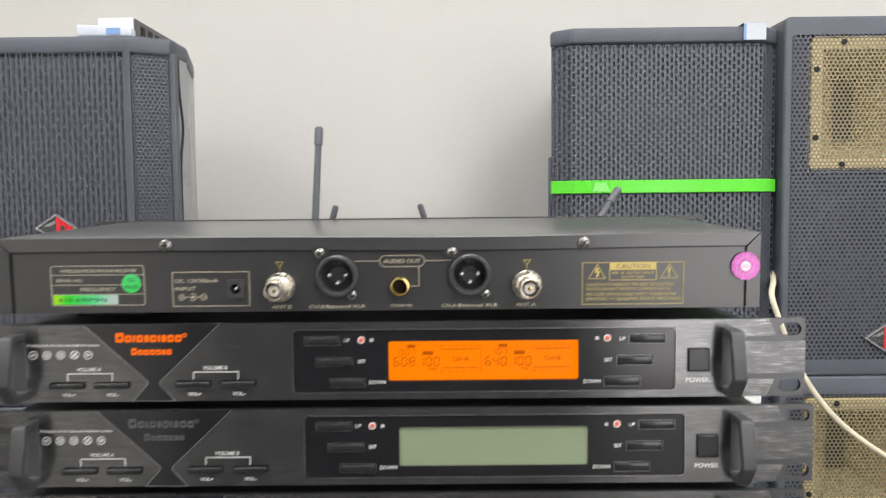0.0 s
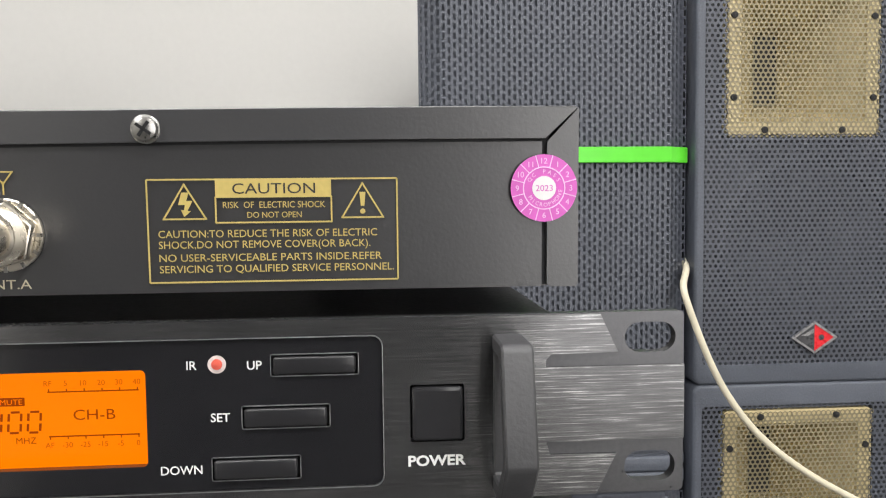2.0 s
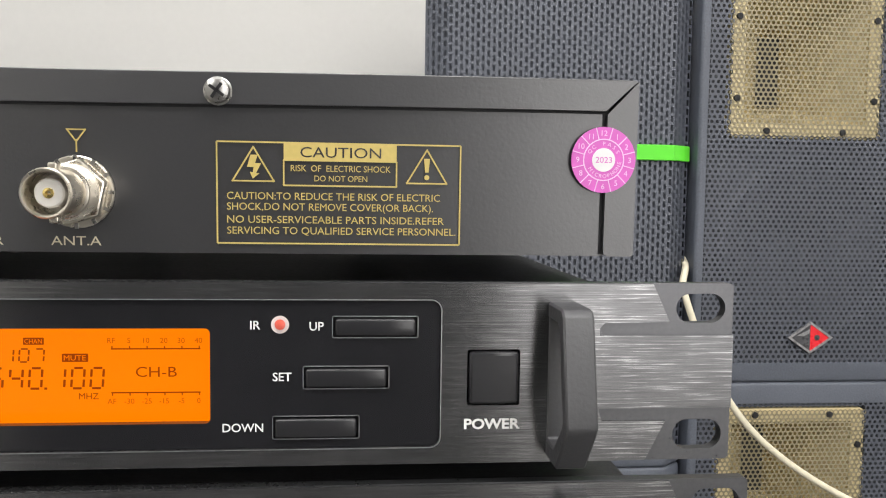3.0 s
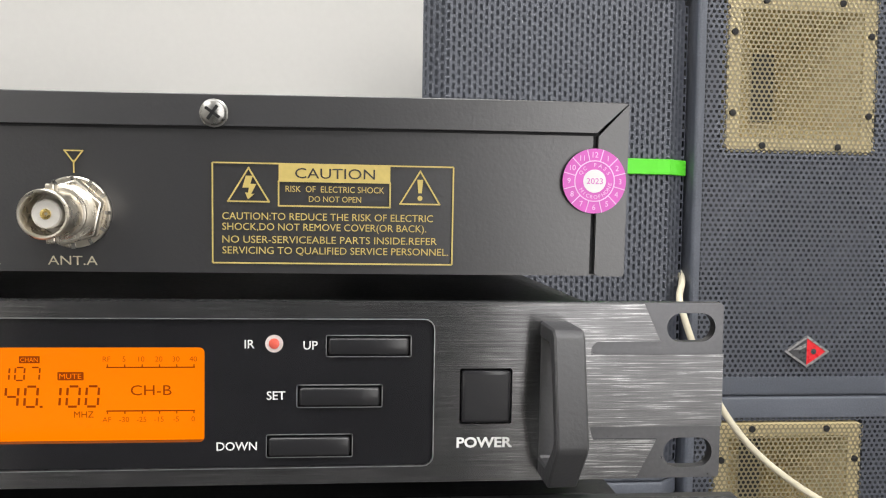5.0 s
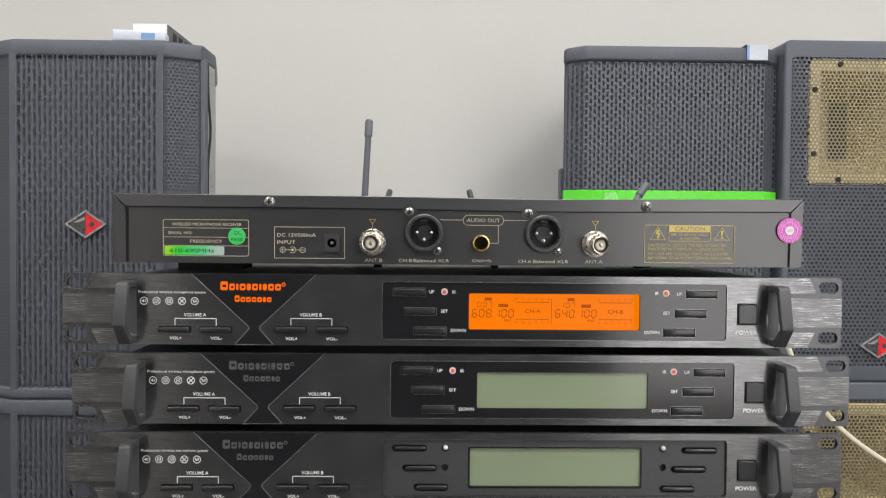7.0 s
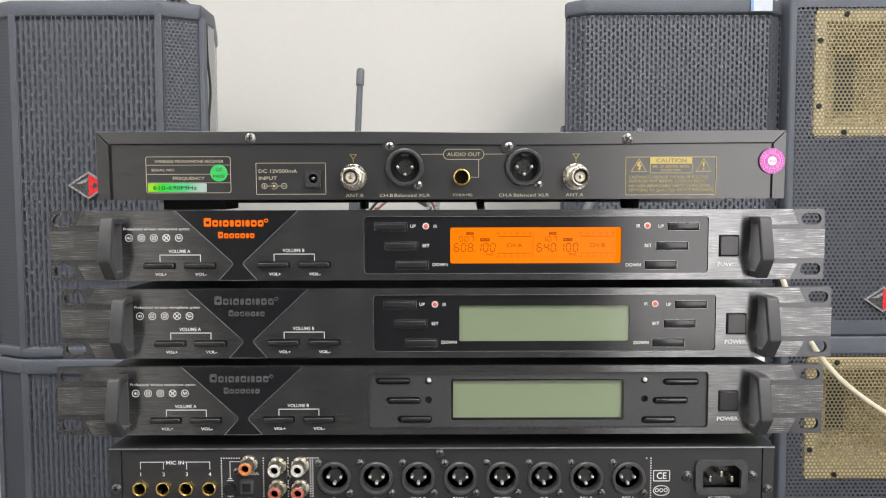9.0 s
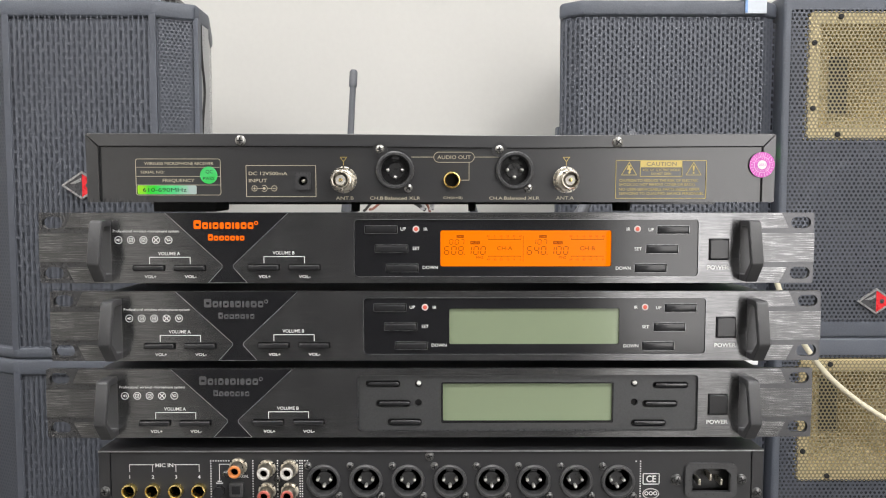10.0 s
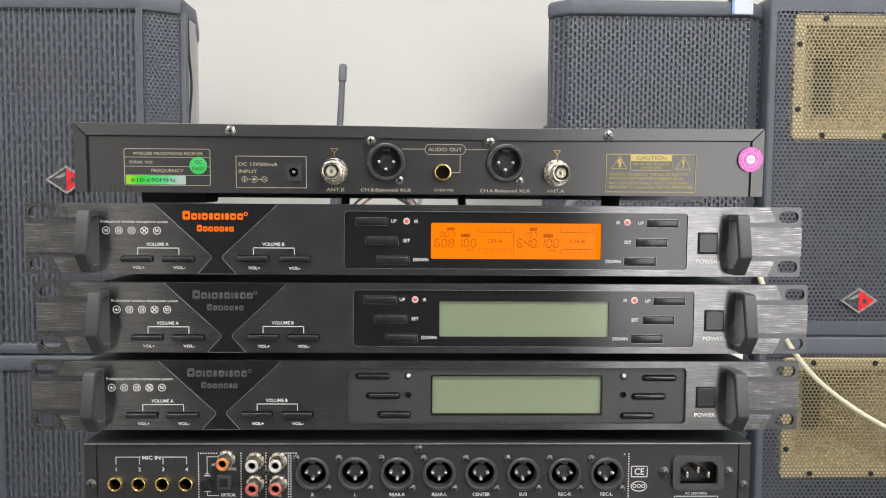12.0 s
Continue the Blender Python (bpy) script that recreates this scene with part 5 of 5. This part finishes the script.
    ve, fa = hex_sheet(2 * HW - 0.016, v1 - v0, 0.0078, 0.0026, spot, lambda u, v: not over_horn(u, v))
    sheet("perforated_front", ve, fa, grille_steel, t)
    ve, fa = hex_sheet(2 * HW - 0.016, v1 - v0, 0.0070, 0.0026, spot, over_horn)
    sheet("horn_mesh", ve, fa, horn_mesh, t)
    badge(t, 0.0, -0.0005, 0.064)
    return t


LX, LY = -0.6155, 1.165
slot_speaker(pose(LX, LY, 0), "dark slotted loudspeaker with a diamond badge, carrying another", )
slot_speaker(pose(LX, LY, 0.574), "dark slotted loudspeaker with a diamond badge, stacked on another")
band_speaker(pose(0.3475, 1.24, 0), "dark slotted loudspeaker carrying another one", 0, 0.476)
band_speaker(pose(0.3475, 1.24, 0.476), "dark slotted loudspeaker with a bright green band, on another speaker", 0.435, 0.6915)
horn_speaker(pose(0.707, 1.24, 0), "dark perforated loudspeaker with a gold horn, carrying another")
horn_speaker(pose(0.707, 1.24, 0.594), "dark perforated loudspeaker with a gold square horn, stacked on another", 0.5885)


# ---------------- small things ----------------
def price_sticker():
    t = thing("paper_sticker", pose(0.486, 1.2345, 1.1575), "small white and blue paper sticker folded over a speaker's edge", "sticker")
    part("paper", boxed(-0.018, 0.018, -0.0012, 0.0, -0.013, 0.0135, bevel=0.0003), sticker_paper, t)
    part("paper_fold", boxed(-0.018, 0.018, -0.0012, 0.028, 0.0137, 0.0147, bevel=0.0003), sticker_paper, t)
    part("blue_edge", boxed(-0.0182, -0.014, -0.0018, -0.0012, -0.012, 0.012), label_blue, t)
    return t


price_sticker()


def paper_tag():
    t = thing("paper_tag", pose(0.493, 1.2385, 0.557), "small white paper tag stuck on a loudspeaker's grille", "tag")
    part("paper", plated([(-0.015, 0.004), (-0.006, -0.008), (0.013, -0.010), (0.014, 0.009), (-0.004, 0.011)], [], -0.0006, 0.0), paper_white, t)
    return t


paper_tag()


def device_on_speaker():
    t = thing("flat_device", pose(-0.557, 1.20, 1.148), "flat grey device with a pale front lying on a loudspeaker", "device")
    part("casing", boxed(0.0, 0.059, 0.0, 0.20, 0.004, 0.034, bevel=0.0015), slab_grey, t)
    part("front_plate", boxed(0.002, 0.057, -0.004, 0.0, 0.003, 0.034, bevel=0.001), paper_white, t)
    for y in (0.02, 0.05, 0.08, 0.11):
        part("vent", boxed(0.0588, 0.0596, y, y + 0.018, 0.012, 0.026), hole_black, t)
    for fx in (0.008, 0.050):
        for fy in (0.02, 0.18):
            part("foot", boxed(fx - 0.006, fx + 0.006, fy - 0.006, fy + 0.006, 0.0, 0.005, bevel=0.001), rubber, t)
    return t


device_on_speaker()


def packet():
    t = thing("plastic_packet", pose(-0.536, 1.178, 1.148), "milky plastic packet with blue print lying on a loudspeaker", "packet")
    bm = boxed(-0.043, 0.043, -0.006, 0.012, 0.0, 0.017, bevel=0.004, seg=3)
    for v in bm.verts:
        v.co.z *= 1 + 0.35 * math.sin(v.co.x * 90)
    part("pouch", bm, packet_white, t)
    part("blue_print", boxed(0.004, 0.026, -0.0066, -0.0058, 0.003, 0.013, bevel=0.0003), label_blue, t)
    return t


packet()


def antenna(tip, base, elbow, rough_label, slim=1.0):
    """A rubber rod antenna on an elbow that is plugged into the unit before it."""
    t = thing("antenna", pose(*elbow), rough_label, "antenna", "antennas behind the stack")
    e, b, p = (Vector(q) - Vector(elbow) for q in (elbow, base, tip))
    d = (p - b).normalized()
    L = (p - b).length
    part("plug", tube([e, e + Vector((0, 0.014, 0)), b], 0.0045, 6, 3), dark_steel, t, angle=70)
    part("rod", tube([b, b + d * L * 0.2, b + d * L * 0.42, p - d * 0.016], 0.0032 * slim, 6, 4, "POLY", (1.8, 1.7, 1.05, 0.95)), antenna_grey, t, "dark rubber rod", 60)
    part("tip", tube([p - d * 0.017, p - d * 0.002, p], 0.0040 * slim, 6, 4, "POLY", (1, 1, 0.7)), antenna_grey, t, angle=60)
    return t


antenna((-0.1313, 0.7166, 0.960), (-0.1375, 0.700, 0.812), (-0.1375, 0.64, 0.80), "upright dark rubber antenna behind the stack")
antenna((-0.1056, 0.640, 0.886), (-0.128, 0.655, 0.808), (-0.128, 0.64, 0.80), "short leaning dark antenna behind the stack", 0.68)
antenna((-0.0344, 0.640, 0.8865), (-0.010, 0.655, 0.808), (-0.010, 0.64, 0.80), "short leaning dark antenna behind the stack", 0.68)
antenna((0.1534, 0.726, 0.8995), (0.085, 0.690, 0.806), (0.085, 0.64, 0.80), "tilted dark rubber antenna behind the stack")


def carton():
    t = thing("cardboard_box", pose(-0.15, 1.36, 0), "off-white cardboard box standing near the wall behind the stack", "box")
    part("body", boxed(-0.215, 0.215, -0.14, 0.16, 0.0, 0.8045, bevel=0.002), cardboard, t)
    for s in (-1, 1):
        a, b = sorted((s * 0.002, s * 0.15))
        part("flap", boxed(-0.216, 0.216, a + 0.01 - 0.0, b + 0.01, 0.8047, 0.8077, bevel=0.0006), cardboard, t)
    part("tape", boxed(-0.217, 0.217, -0.016, 0.036, 0.8079, 0.8083), packet_white, t)
    return t


carton()


def cable_coil():
    t = thing("test_cable", pose(-0.13, 1.30, 0.8084), "coiled brown and black test cable with metal clips, on a box", "cable")
    for k, (mat, r, h) in enumerate(((brown_wire, 0.068, 0.035), (rubber, 0.050, 0.032), (brown_wire, 0.040, 0.027))):
        loop = [(r * math.cos(a), 0.03 * math.sin(a) + 0.004 * k, 0.003 + h * max(0, math.sin(a + 0.25 * k)) + 0.002 * k)
                for a in [math.pi * i / 14 for i in range(15)]]
        part("strand", tube(loop, 0.0024, 4, 2), mat, t, angle=70)
    part("tail", tube([(0.02, -0.01, 0.03), (0.045, -0.005, 0.018), (0.06, 0, 0.006)], 0.0035, 6, 2), rubber, t, angle=70)
    for s, lean in ((0.052, -0.004), (0.066, 0.006)):
        c = part("clip", prism_yz([(-0.006, 0.006), (0.006, 0.006), (0.004, 0.022), (0.007, 0.036), (0.003, 0.040), (0.0, 0.026), (-0.003, 0.038), (-0.007, 0.034), (-0.004, 0.02)], None, s, s + 0.008), silver, t, "bent metal clip")
        for v in c.data.vertices:
            v.co.x += lean * (v.co.z / 0.04)
    return t


cable_coil()


def hanging_cable():
    t = thing("power_cable", pose(0.53, 1.27, 0.76), "cream cable hanging from between two loudspeakers to the floor", "cable")
    way = [(0.5355, 1.275, 0.765), (0.5345, 1.255, 0.754), (0.506, 1.212, 0.742), (0.510, 1.20, 0.716), (0.524, 1.20, 0.678), (0.549, 1.20, 0.618), (0.580, 1.20, 0.569), (0.618, 1.20, 0.525),
           (0.676, 1.20, 0.481), (0.745, 1.20, 0.441), (0.83, 1.20, 0.405), (0.92, 1.19, 0.33), (0.99, 1.17, 0.15), (1.02, 1.15, 0.02), (1.08, 1.14, 0.006), (1.2, 1.2, 0.006)]
    o = Vector((0.53, 1.27, 0.76))
    part("sheath", tube([Vector(q) - o for q in way], 0.0046, 10, 4), cream, t, angle=70)
    return t


hanging_cable()

# ---------------- floor tiles ----------------
floor = bpy.data.objects["floor"]
tile_mesh = finish("tile", boxed(-0.298, 0.298, -0.298, 0.298, -0.004, 0.0, bevel=0.001, seg=1), floor_tile)
tile_rows = int((WALL_Y - SOUTH) / 0.6) 
for i in range(int((EAST - WEST) / 0.6)):
    for j in range(tile_rows):
        tile = new("tile", tile_mesh)
        tile.parent = floor
        tile.location = (WEST + 0.3 + 0.6 * i, WALL_Y - 0.3 - 0.6 * j, -0.0005)
